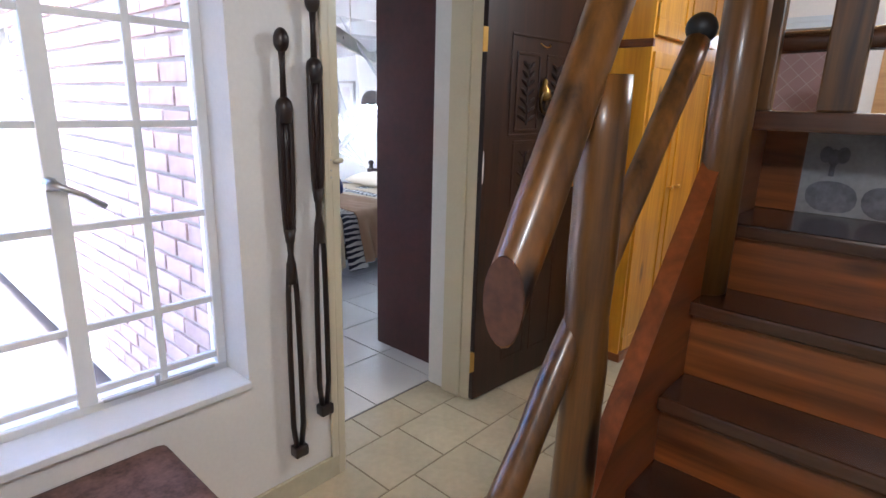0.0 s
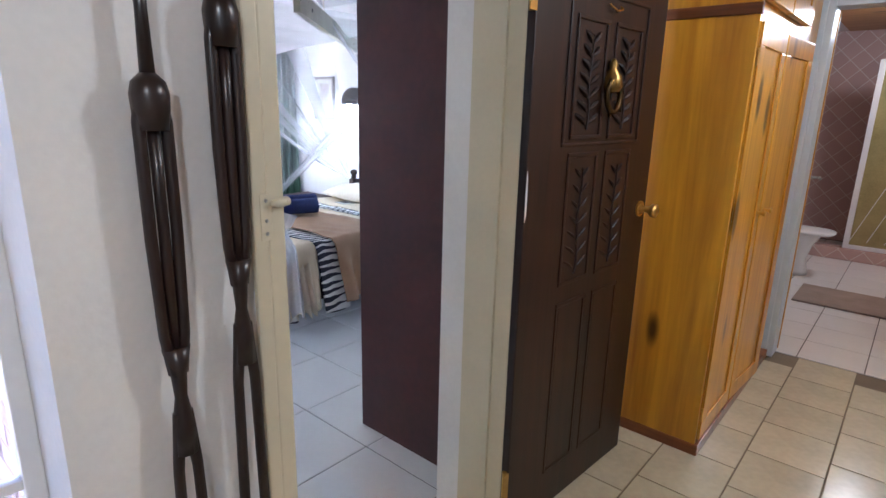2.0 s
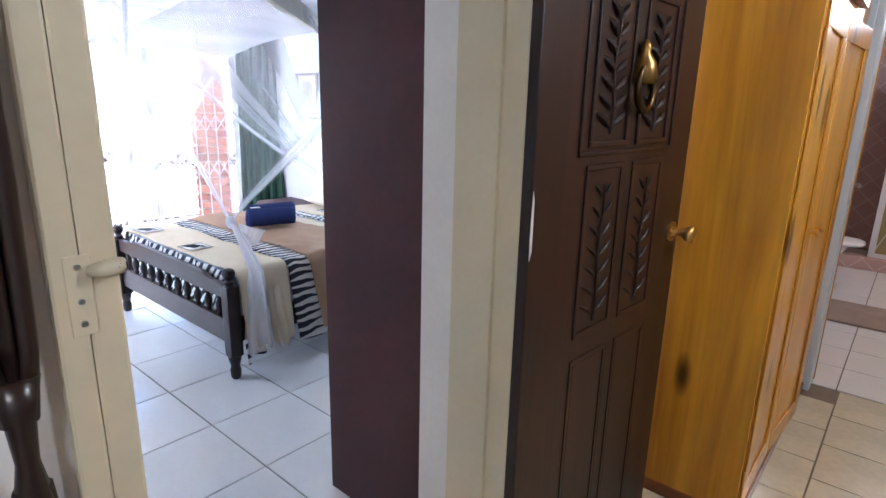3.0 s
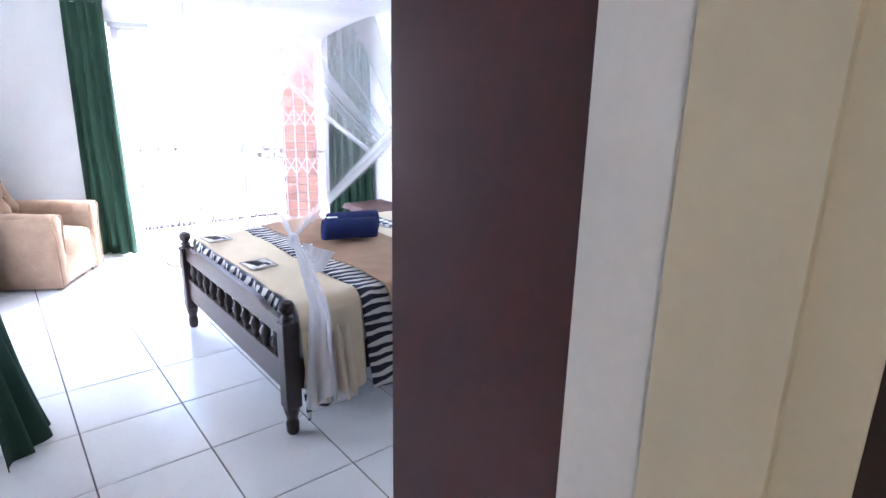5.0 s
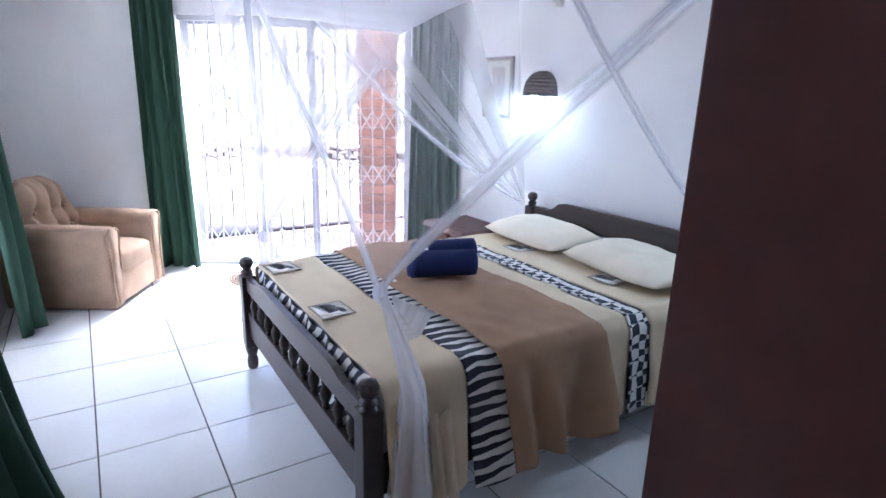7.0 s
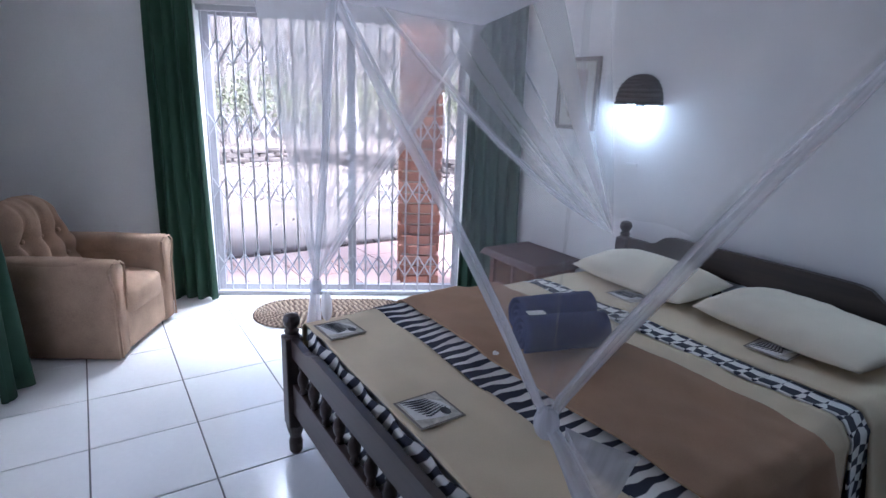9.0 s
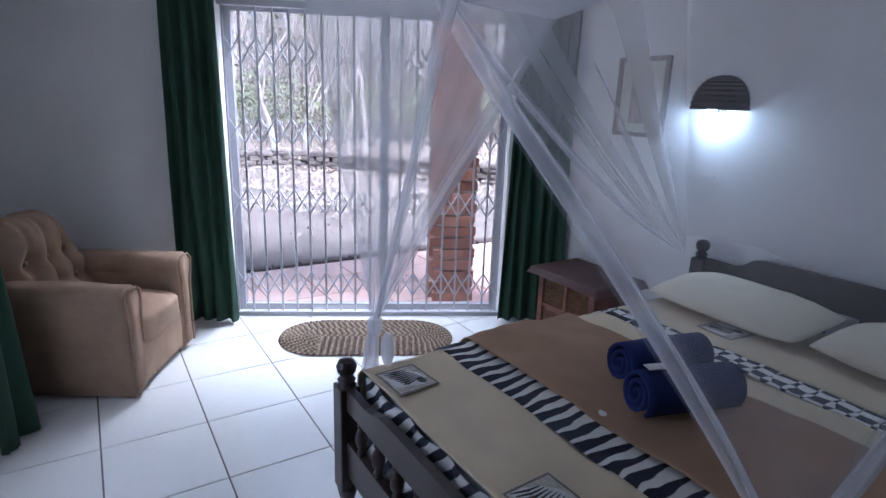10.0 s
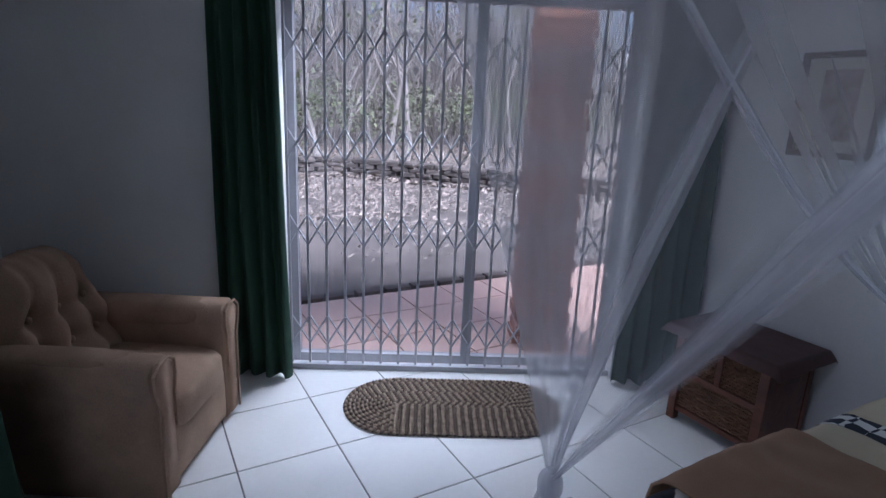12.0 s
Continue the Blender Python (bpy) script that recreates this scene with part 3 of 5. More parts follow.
# ---- hall: window ----
win = thing("window_1", "white painted steel cottage-pane window with its catch", "window", pose(-2.07, 0.15, 0.53), kind="structure")
WW, WH = 1.14, 1.42
part("window_sill", box(0.03, 0.19, 0.0, WW, -0.012, 0.012, 0.004), WHITE_PAINT, win)
wf = bmesh.new()
for a in ((0, WW, 0, 0.03), (0, WW, WH - 0.03, WH), (0, 0.03, 0.03, WH - 0.03), (WW - 0.03, WW, 0.03, WH - 0.03), (0.69, 0.74, 0.03, WH - 0.03)):
    box(-0.02, 0.02, a[0], a[1], a[2], a[3], 0.003, wf)
part("window_frame", wf, WHITE_PAINT, win)
for x0, x1 in ((0.03, 0.69), (0.74, WW - 0.03)):
    for z in (0.065, 0.265, 0.56, 0.842, 1.126):
        part("glazing_bar", box(-0.012, 0.012, x0, x1, z - 0.01, z + 0.01, 0.003), WHITE_PAINT, win)
    xb = (x0 + x1) / 2 + 0.01
    part("glazing_bar", box(-0.0125, 0.0125, xb - 0.011, xb + 0.011, 0.03, WH - 0.03, 0.003), WHITE_PAINT, win)
    p = part("pane", box(-0.002, 0.002, x0, x1, 0.03, WH - 0.03), GLASS, win)
    p.visible_shadow = False
catch = part("catch", tube([(0.022, 0.70, 0.69), (0.045, 0.70, 0.69), (0.06, 0.715, 0.685), (0.075, 0.765, 0.66), (0.08, 0.81, 0.625)], [0.02, 0.016, 0.009, 0.007, 0.008], 8), STEEL, win, "dull steel window catch", True)
part("stay", tube([(0.03, 0.75, 0.035), (0.045, 0.90, 0.04), (0.05, 1.08, 0.045)], 0.006, 8), STEEL, win)
part("stay_peg", tube([(0.045, 0.90, 0.04), (0.045, 0.90, 0.075)], 0.008, 8), STEEL, win)

# ---- hall: carved figures on the wall ----
def figure(name, y, foot, head, label):
    """A tall thin standing figure carved from dark wood, one plain shape."""
    h = head - foot
    bm = bmesh.new()
    def z(q):
        return foot + h * q
    X = -1.868
    def arm(s, q0, q1, w, r=0.011, tw=0.0):
        tube([(X, y + s * w * k + tw, z(q)) for k, q in ((0.55, q0), (1, q0 + (q1 - q0) * 0.12), (1, q0 + (q1 - q0) * 0.5), (0.8, q0 + (q1 - q0) * 0.85), (0.3, q1))], [r, r, r, r * 0.95, r * 1.1], 8, bm)
    bot, knee, waist, shoulder, neck = 0.0, 0.335, 0.43, 0.86, 0.975
    for s in (-1, 1):
        arm(s, 0.02, 0.50, 0.02, 0.010)
        arm(-s, shoulder, 0.55, 0.0195, 0.0095)
    tube([(X, y, z(q)) for q in (0.45, 0.485, 0.52, 0.55, 0.58)], [0.020, 0.018, 0.010, 0.013, 0.022], 10, bm)
    tube([(X, y, z(q)) for q in (0.57, 0.65, 0.75, 0.84)], [0.007, 0.009, 0.009, 0.01], 8, bm)
    tube([(X, y, z(q)) for q in (0.815, 0.835, 0.85, 0.862, 0.87)], [0.022, 0.026, 0.027, 0.023, 0.011], 12, bm)
    tube([(X, y, z(q)) for q in (0.862, 0.93, 0.965)], [0.011, 0.0085, 0.011], 10, bm)
    blob(0.024, 0.024, 0.037, 2.0, 14, 10, bm, (X, y, z(0.985)))
    box(X - 0.02, X + 0.022, y - 0.026, y + 0.026, z(0) - 0.012, z(0.02), 0.005, bm)
    ob = link_mesh(name, bm, DARK_WOOD, None, True)
    return tagged(ob, label, "wall sculpture", "carved figures on the hall wall")


figure("carved_figure", 1.45, 0.205, 1.645, "tall thin dark carved wooden figure hung beside the window")
figure("carved_figure", 1.566, 0.325, 1.77, "tall thin dark carved wooden figure hung beside the door frame")

# ---- hall: stool under the window ----
stool = thing("stool", "low stool with a mottled brown and pink padded top", "stool", pose(-1.71, 0.74, 0))
part("seat", box(-0.19, 0.19, -0.27, 0.27, 0.36, 0.45, 0.03), plain("mottled brown and pink cloth", (0.15, 0.085, 0.075), 0.9, var=0.7, scale=18, fine=90), stool, smooth=True)
for sx in (-1, 1):
    for sy in (-1, 1):
        part("leg", box(sx * 0.16 - 0.02, sx * 0.16 + 0.02, sy * 0.23 - 0.02, sy * 0.23 + 0.02, 0, 0.362, 0.004), DARK_WOOD, stool)

def logbar(a, b, r, seed):
    a, b = Vector(a), Vector(b)
    pts = [a.lerp(b, k / 12) + Vector((noise.noise((k * 0.4, seed, 0)), noise.noise((k * 0.4, seed, 5)), 0)) * 0.006 for k in range(13)]
    return tube(pts, [r * (1 + 0.13 * noise.noise((k * 0.8, seed, 9))) for k in range(13)], 18)


# ---- hall: stair ----
stair = thing("staircase", "red-brown varnished timber stair with log newel and rails", "staircase", pose(0, 0, 0))
SX0, SX1 = -0.78, 0.55
NOSE = [(1.585, 0.255), (1.74, 0.475), (1.89, 0.69), (2.05, 0.925), (2.225, 1.135)]
for k, (y, z) in enumerate(NOSE):
    back = NOSE[k + 1][0] + 0.05 if k + 1 < len(NOSE) else 2.62
    tr = part("tread", box(SX0, SX1, y, back, z - 0.042, z, 0.008), TREAD_WOOD, stair, "dark worn varnished tread")
    part("riser", box(SX0, SX1, y + 0.035, y + 0.055, (NOSE[k - 1][1] if k else 0.0), z - 0.042, 0.002), STAIR_WOOD, stair)
part("riser", box(SX0, SX1, 1.44 + 0.035, 1.495, 0, 0.04), STAIR_WOOD, stair)
part("stringer", extruded([(1.38, 0.0), (1.56, 0.0), (2.66, 1.16), (2.66, 1.46), (2.28, 1.46), (1.38, 0.34)], -0.835, -0.78, 0), STRING_WOOD, stair, "red-brown varnished stringer board")
part("ledge", box(-0.82, SX1, 2.26, 2.66, 1.40, 1.455, 0.008), TREAD_WOOD, stair, "dark timber ledge above the top tread")
mural = part("mural_panel", box(-0.66, SX1, 2.60, 2.63, 1.136, 1.40), MURAL, stair, "grey painted panel with faded dark shapes")
for k in range(7):
    x = -0.58 + 0.17 * k
    bm = blob(0.07, 0.004, 0.05, 2.4, 18, 10, None, (x, 2.598, 1.195), 0.3, k)
    tube([(x, 2.597, 1.26), (x, 2.597, 1.3)], 0.008, 6, bm)
    for s in (-1, 0, 1):
        blob(0.018, 0.003, 0.026, 2, 10, 6, bm, (x + 0.022 * s, 2.597, 1.318 + 0.008 * abs(s)), 0.2, k)
    part("painted_shape", bm, MURAL_DARK, mural)
part("corner_board", box(-0.78, -0.66, 2.595, 2.635, 1.136, 1.40, 0.003), STAIR_WOOD, stair)
for k in range(7):
    x = -0.76 + 0.2 * k
    part("baluster", box(x - 0.045, x + 0.045, 2.29, 2.325, 1.455, CEIL - 0.3, 0.006, m=pose(0, 0, 0)), LOG_WOOD, stair)
part("cross_rail", logbar((-0.8, 2.35, 1.64), (0.55, 2.35, 1.66), 0.03, 6), TREAD_WOOD, stair, "dark log rail behind the balusters", True)
part("upper_post", tube([(-0.79, 2.2, 0.9), (-0.79, 2.2, 1.5), (-0.785, 2.2, CEIL - 0.02)], [0.062, 0.06, 0.058], 14), LOG_WOOD, stair, "varnished log post", True)
part("newel_post", logbar((-0.835, 1.56, 0), (-0.835, 1.525, 1.515), 0.05, 1), LOG_WOOD, stair, "varnished log newel post", True)
rail = logbar((-0.845, 1.13, 0.93), (-0.862, 1.87, 2.21), 0.044, 2)
bmesh.ops.bisect_plane(rail, geom=rail.verts[:] + rail.edges[:] + rail.faces[:], plane_co=(0, 1.235, 0), plane_no=(0, 1, 0), clear_inner=True)
part("handrail", rail, LOG_WOOD, stair, "varnished log handrail with a sawn end", True)
part("sawn_end", extruded([(-0.847 + 0.0435 * math.cos(k * math.pi / 14), 1.113 + 0.084 * math.sin(k * math.pi / 14)) for k in range(28)], 1.231, 1.237, 1), SAWN, stair, "pale sawn log end")
part("lower_rail", logbar((-0.86, 1.24, 0.6), (-0.845, 2.02, 1.62), 0.033, 3), LOG_WOOD, stair, "varnished log lower rail", True)
part("rail_end", blob(0.04, 0.04, 0.04, 2, 14, 10, None, (-0.845, 2.04, 1.655)), IRON, stair, "black rounded rail end", True)

# ---- hall: pine cupboard ----
cup = thing("pine_cupboard", "tall varnished knotty pine cupboard beside the bathroom door", "cupboard", pose(-1.9, 3.40, 0))
part("side_panel", box(0.0, 0.355, 0, 0.02, 0.03, 1.76, 0.002), PINE, cup)
part("side_panel", box(0.0, 0.355, 0, 0.02, 1.80, CEIL - 0.01, 0.002), PINE, cup)
part("rail", box(0.0, 0.36, -0.004, 0.02, 1.76, 1.80, 0.003), STAIR_WOOD, cup, "dark rail between upper and lower cupboards")
part("carcass", box(0.0, 0.335, 0.02, 1.33, 0.06, CEIL - 0.01), PINE, cup)
part("plinth", box(0.0, 0.37, -0.006, 1.33, 0, 0.05, 0.004), STAIR_WOOD, cup)
for z0, z1 in ((0.06, 1.74), (1.82, CEIL - 0.03)):
    for k in (0, 1):
        y0 = 0.03 + 0.46 * k
        m = pose(0.337, y0, 0, 0, 0, -4 if (k == 1 and z0 < 1) else 0)
        d = part("door", box(0, 0.02, 0, 0.44, z0, z1, 0.003, m=m), PINE, cup)
        fr = bmesh.new()
        for a in ((0.0, 0.44, z0, z0 + 0.08), (0.0, 0.44, z1 - 0.08, z1), (0, 0.07, z0 + 0.08, z1 - 0.08), (0.37, 0.44, z0 + 0.08, z1 - 0.08)):
            box(0.0205, 0.028, a[0], a[1], a[2], a[3], 0.003, fr)
        bmesh.ops.transform(fr, matrix=m, verts=fr.verts)
        part("door_frame", fr, PINE, d)
        kz = 1.0 if z0 < 1 else z0 + 0.07
        ky = 0.40 if k == 0 else 0.05
        kb = tube([(0.028, ky, kz), (0.045, ky, kz), (0.055, ky, kz), (0.062, ky, kz)], [0.007, 0.007, 0.015, 0.009], 12)
        bmesh.ops.transform(kb, matrix=m, verts=kb.verts)
        part("knob", kb, BRASS, d)
        for hz in (z0 + 0.12, z1 - 0.12):
            part("hinge", tube([(0.36, y0 if k == 0 else y0 + 0.44, hz - 0.03), (0.36, y0 if k == 0 else y0 + 0.44, hz + 0.03)], 0.006, 8), BRASS, cup)

# ---- bathroom beyond ----
bf = thing("door_frame_2", "pale blue-white painted bathroom door frame", "door frame", pose(-1.54, 4.76, 0), kind="structure")
for a, b in ((0.0, 0.035), (0.665, 0.70)):
    part("jamb", box(a, b, -0.012, 0.14, 0, 2.0, 0.004), BLUE_PAINT, bf)
for a, b in ((-0.035, 0.0), (0.70, 0.735)):
    part("architrave", box(a, b, -0.014, 0, 0, 2.035, 0.004), BLUE_PAINT, bf)
part("head", box(0.035, 0.665, -0.012, 0.14, 1.965, 2.0, 0.004), BLUE_PAINT, bf)
part("architrave", box(0, 0.70, -0.014, 0, 2.0, 2.035, 0.004), BLUE_PAINT, bf)
bdoor = thing("bathroom_door", "varnished pine bathroom door standing open inside", "door", pose(-1.50, 4.905, 0, 0, 0, 97))
part("leaf", box(0, 0.66, 0, 0.036, 0.01, 1.96, 0.004), PINE, bdoor)
part("handle", tube([(0.6, -0.002, 1.02), (0.6, -0.05, 1.02), (0.5, -0.055, 1.02)], 0.009, 8), STEEL, bdoor)
toilet = thing("toilet", "white ceramic toilet with its seat down", "toilet", pose(-1.78, 7.0, 0))
part("pedestal", turned([(0.13, 0), (0.12, 0.04), (0.1, 0.15), (0.13, 0.27), (0.18, 0.36), (0.185, 0.39)], 20), CERAMIC, toilet, smooth=True)
part("seat", blob(0.24, 0.19, 0.022, 3, 24, 8, None, (0.05, 0, 0.405)), CERAMIC, toilet, smooth=True)
part("cistern", box(-0.36, -0.2, -0.2, 0.2, 0.4, 0.78, 0.02), CERAMIC, toilet)
shower = thing("shower_cubicle", "shower cubicle with yellowed patterned glass and white frame", "shower", pose(-1.5, 7.95, 0))
part("kerb", box(-0.9, 1.6, -0.08, 0.05, 0, 0.12, 0.01), TILE_PINK, shower)
part("glass_panel", box(0.05, 1.5, -0.02, -0.012, 0.16, 1.9), SHOWER, shower)
for a in ((0.0, 0.05, 0.12, 1.94), (1.5, 1.55, 0.12, 1.94)):
    part("frame_post", box(a[0], a[1], -0.04, 0.01, a[2], a[3], 0.004), WHITE_PAINT, shower)
for a in ((0.12, 0.16), (1.9, 1.94)):
    part("frame_rail", box(0.05, 1.5, -0.04, 0.01, a[0], a[1], 0.004), WHITE_PAINT, shower)
for k in range(12):
    for s in (0, 1):
        a0 = 0.05 + 0.14 * k
        x0, x1 = (a0, a0 + 0.6) if s else (a0 + 0.6, a0)
        x0, x1 = min(x0, 1.5), min(x1, 1.5)
        if abs(x0 - x1) > 0.05:
            part("lattice_bar", tube([(x0, -0.024, 0.2 + 0.0 * k), (x1, -0.024, 1.88)], 0.003, 5), WHITE_PAINT, shower)
bm = box(-1.62, -0.95, 6.05, 6.6, 0, 0.018, 0.008)
tagged(link_mesh("bath_mat", bm, MAT), "taupe tufted bath mat on the bathroom tiles", "bath mat")

# ---- bedroom: garden door, trellis gate ----
gdoor = thing("sliding_door", "grey aluminium sliding garden door standing closed behind the gate", "sliding door", G @ pose(0, 0, 0), kind="structure")
for a in ((0, 0.045), (GATE_W - 0.045, GATE_W), (0.93, 0.985)):
    part("frame_post", box(a[0], a[1], 0.13, 0.18, 0.0, GATE_H, 0.003), ALU, gdoor)
for a in ((0.0, 0.05), (GATE_H - 0.05, GATE_H)):
    part("frame_rail", box(0.045, GATE_W - 0.045, 0.13, 0.18, a[0], a[1], 0.003), ALU, gdoor)
for a in ((0.045, 0.93), (0.985, GATE_W - 0.045)):
    p = part("pane", box(a[0], a[1], 0.153, 0.157, 0.05, GATE_H - 0.05), GLASS, gdoor)
    p.visible_shadow = False
gate = thing("trellis_gate", "white enamelled steel expanding security gate drawn across the door", "security gate", G @ pose(0, 0.05, 0))
part("track", box(0.0, GATE_W, -0.02, 0.02, GATE_H - 0.035, GATE_H, 0.003), GATE_PAINT, gate)
part("track", box(0.0, GATE_W, -0.022, 0.022, 0.0, 0.03, 0.003), GATE_PAINT, gate)
NB = 19
PITCH = (GATE_W - 0.04) / (NB - 1)
for k in range(NB):
    x = 0.02 + PITCH * k
    part("bar", box(x - 0.0065, x + 0.0065, -0.005, 0.005, 0.03, GATE_H - 0.035, 0.002), GATE_PAINT, gate)
for z in (1.65, 1.19, 0.76, 0.22):
    for k in range(NB - 1):
        for s in (-1, 1):
            x = 0.02 + PITCH * k
            a, b = (x, z - 0.078 * s), (x + PITCH, z + 0.078 * s)
            bm = tube([(a[0], -0.009 * s, a[1]), (b[0], -0.009 * s, b[1])], 0.0055, 5)
            part("lattice_strip", bm, GATE_PAINT, gate)

# window in the side wall behind the curtains
w2 = thing("window_2", "white framed window behind green curtains", "window", pose(-6.25, 1.50, 0.35), kind="structure")
wf = bmesh.new()
for a in ((0, 1.55, 0, 0.04), (0, 1.55, 1.56, 1.6), (0, 0.04, 0.04, 1.56), (1.51, 1.55, 0.04, 1.56), (0.755, 0.795, 0.04, 1.56)):
    box(a[0], a[1], -0.02, 0.02, a[2], a[3], 0.003, wf)
part("window_frame", wf, WHITE_PAINT, w2)
part("window_sill", box(0.0, 1.55, 0.02, 0.16, -0.02, 0.004, 0.004), WHITE_PAINT, w2)
for a in ((0.04, 0.755), (0.795, 1.51)):
    p = part("pane", box(a[0], a[1], -0.002, 0.002, 0.04, 1.56), GLASS, w2)
    p.visible_shadow = False


# ---- curtains ----
def curtain(m, w0, w1, top, folds, seed, label, flare=0.0, bottom=0.015, kick=0.0):
    """A gathered curtain: w0 wide at the top, w1 at the hem."""
    def f(u, v):
        w = w0 + (w1 - w0) * (1 - v) ** 1.4
        x = (u - 0.5) * w + flare * (1 - v) ** 2
        ph = 2 * math.pi * folds * (u + 0.09 * noise.noise((u * 5, v * 0.8, seed)) + 0.03 * noise.noise((u * 11, v, seed + 1)))
        y = 0.03 * math.sin(ph) * (0.75 + 0.5 * noise.noise((u * 6, v * 1.5, seed + 2)) + 0.3 * (1 - v)) + 0.035 * noise.noise((u * 4, v * 2, seed + 3)) + kick * (1 - v) ** 2.5 * (0.4 + 0.6 * math.sin(math.pi * u))
        return x, y, bottom + 0.012 * noise.noise((u * 6, seed, 0)) + (top - bottom) * v
    t = thing("curtain", label, "curtain", m, "green bedroom curtains")
    part("cloth", thick(sheet(f, 90, 24), 0.003), GREEN, t, smooth=True)
    part("heading", box(-w0 / 2, w0 / 2, -0.02, 0.02, top - 0.002, top + 0.05, 0.01), GREEN, t)
    return t


curtain(G @ pose(-0.13, -0.075, 0), 0.30, 0.36, 2.06, 4, 1.0, "full-length dark green curtain drawn aside by the garden door")
curtain(G @ pose(1.93, -0.075, 0), 0.36, 0.42, 2.06, 5, 2.0, "full-length dark green curtain between garden door and nightstand")
curtain(pose(-6.40, 1.76, 0), 0.30, 0.42, 2.06, 5, 3.0, "full-length dark green curtain beside the armchair", 0.02, 0.015, 0.08)
curtain(pose(-4.46, 1.77, 0), 0.28, 0.56, 2.06, 5, 4.0, "full-length dark green curtain with its hem spread on the floor", 0.0, 0.015, 0.2)
for name, m, ln in (("curtain_rod", G @ pose(-0.4, -0.075, 2.10), 2.55), ("curtain_rod", pose(-6.75, 1.76, 2.10), 2.5)):
    rod = thing(name, "white curtain rod on brackets below the ceiling", "curtain rod", m)
    part("pole", tube([(0, 0, 0), (ln, 0, 0)], 0.012, 10), WHITE_PAINT, rod)
    sgn = 1 if ln > 2.52 else -1
    for x in (0.05, ln - 0.05):
        part("bracket", box(x - 0.01, x + 0.01, min(0, sgn * 0.11), max(0, sgn * 0.11), -0.012, 0.012, 0.002), WHITE_PAINT, rod)

# ---- armchair ----
chair = thing("armchair", "tan velour button-back armchair in the corner", "armchair", pose(-6.865, 2.10, 0, 0, 0, -30.5) @ Matrix.Diagonal((0.9, 1, 1.02, 1)))
# local: y towards the front, x across; front face at y 0.37
part("base", box(-0.25, 0.25, -0.3, 0.355, 0.03, 0.25, 0.02), TAN, chair, smooth=False)
part("seat_cushion", blob(0.265, 0.34, 0.085, 5, 32, 14, None, (0, 0.045, 0.285), 0.03, 1), TAN, chair, smooth=True)


def arm(s):
    out = [(0.0, 0.02), (0.105, 0.02), (0.112, 0.38), (0.14, 0.45), (0.145, 0.505), (0.105, 0.54), (0.03, 0.54), (-0.012, 0.515), (-0.015, 0.46), (0.0, 0.4)]
    pts = [((0.25 + a) * s, b) for a, b in out]
    bm = extruded(pts, -0.34, 0.37, 1)
    bmesh.ops.bevel(bm, geom=[e for e in bm.edges if abs(e.verts[0].co.y - e.verts[1].co.y) < 1e-4], offset=0.018, segments=3, affect="EDGES")
    return bm


for s in (-1, 1):
    a = part("arm", arm(s), TAN, chair, smooth=True)
    part("piping", tube([((0.25 + q) * s, 0.372, z) for q, z in ((0.105, 0.03), (0.11, 0.38), (0.136, 0.45), (0.14, 0.503), (0.103, 0.533), (0.03, 0.533), (-0.006, 0.512), (-0.01, 0.46), (0.003, 0.4), (0.003, 0.27))], 0.006, 6), TAN, a)


def back_face(u, v):
    x = (u - 0.5) * 0.66
    z = 0.3 + 0.5 * v
    edge = (1 - (2 * u - 1) ** 6) * (1 - (2 * v - 1) ** 8)
    tuft = 0.0
    for bz in (0.46, 0.59):
        for bx in (-0.17, 0.0, 0.17):
            tuft += 0.07 * math.exp(-((x - bx) ** 2 + (z - bz) ** 2) / 0.003)
            tuft += 0.02 * math.exp(-((x - bx) ** 2) / 0.0006) * (1 if bz > 0.5 else 0)
        tuft += 0.01 * math.exp(-((z - bz) ** 2) / 0.0006)
    y = -0.14 - 0.14 * v + 0.1 * edge - tuft + 0.022 * noise.noise((x * 8, z * 8, 4))
    return x * (1 - 0.28 * v ** 1.6), y, z - 0.1 * (2 * u - 1) ** 4 * v


back = part("backrest", thick(sheet(back_face, 44, 34), -0.12), TAN, chair, "button-tufted backrest", True)
part("back_frame", extruded([(-0.37, 0.02), (-0.2, 0.02), (-0.2, 0.4), (-0.26, 0.66), (-0.40, 0.66)], -0.21, 0.21, 0), TAN, chair)
for bz in (0.46, 0.59):
    for bx in (-0.17, 0.0, 0.17):
        part("button", blob(0.014, 0.014, 0.014, 2, 10, 6, None, (bx * 0.97, -0.09 - 0.14 * (bz - 0.3) / 0.47, bz)), TAN, back)
for s in (-1, 1):
    part("arm_pad", blob(0.078, 0.345, 0.06, 3, 24, 14, None, (s * 0.305, 0.02, 0.487), 0.03, s), TAN, chair, "rounded padded arm top", True)
for sx in (-1, 1):
    for y in (-0.28, 0.3):
        part("foot", turned([(0.02, 0), (0.024, 0.03)], 10, at=(sx * 0.28, y, 0)), DARK_WOOD, chair)

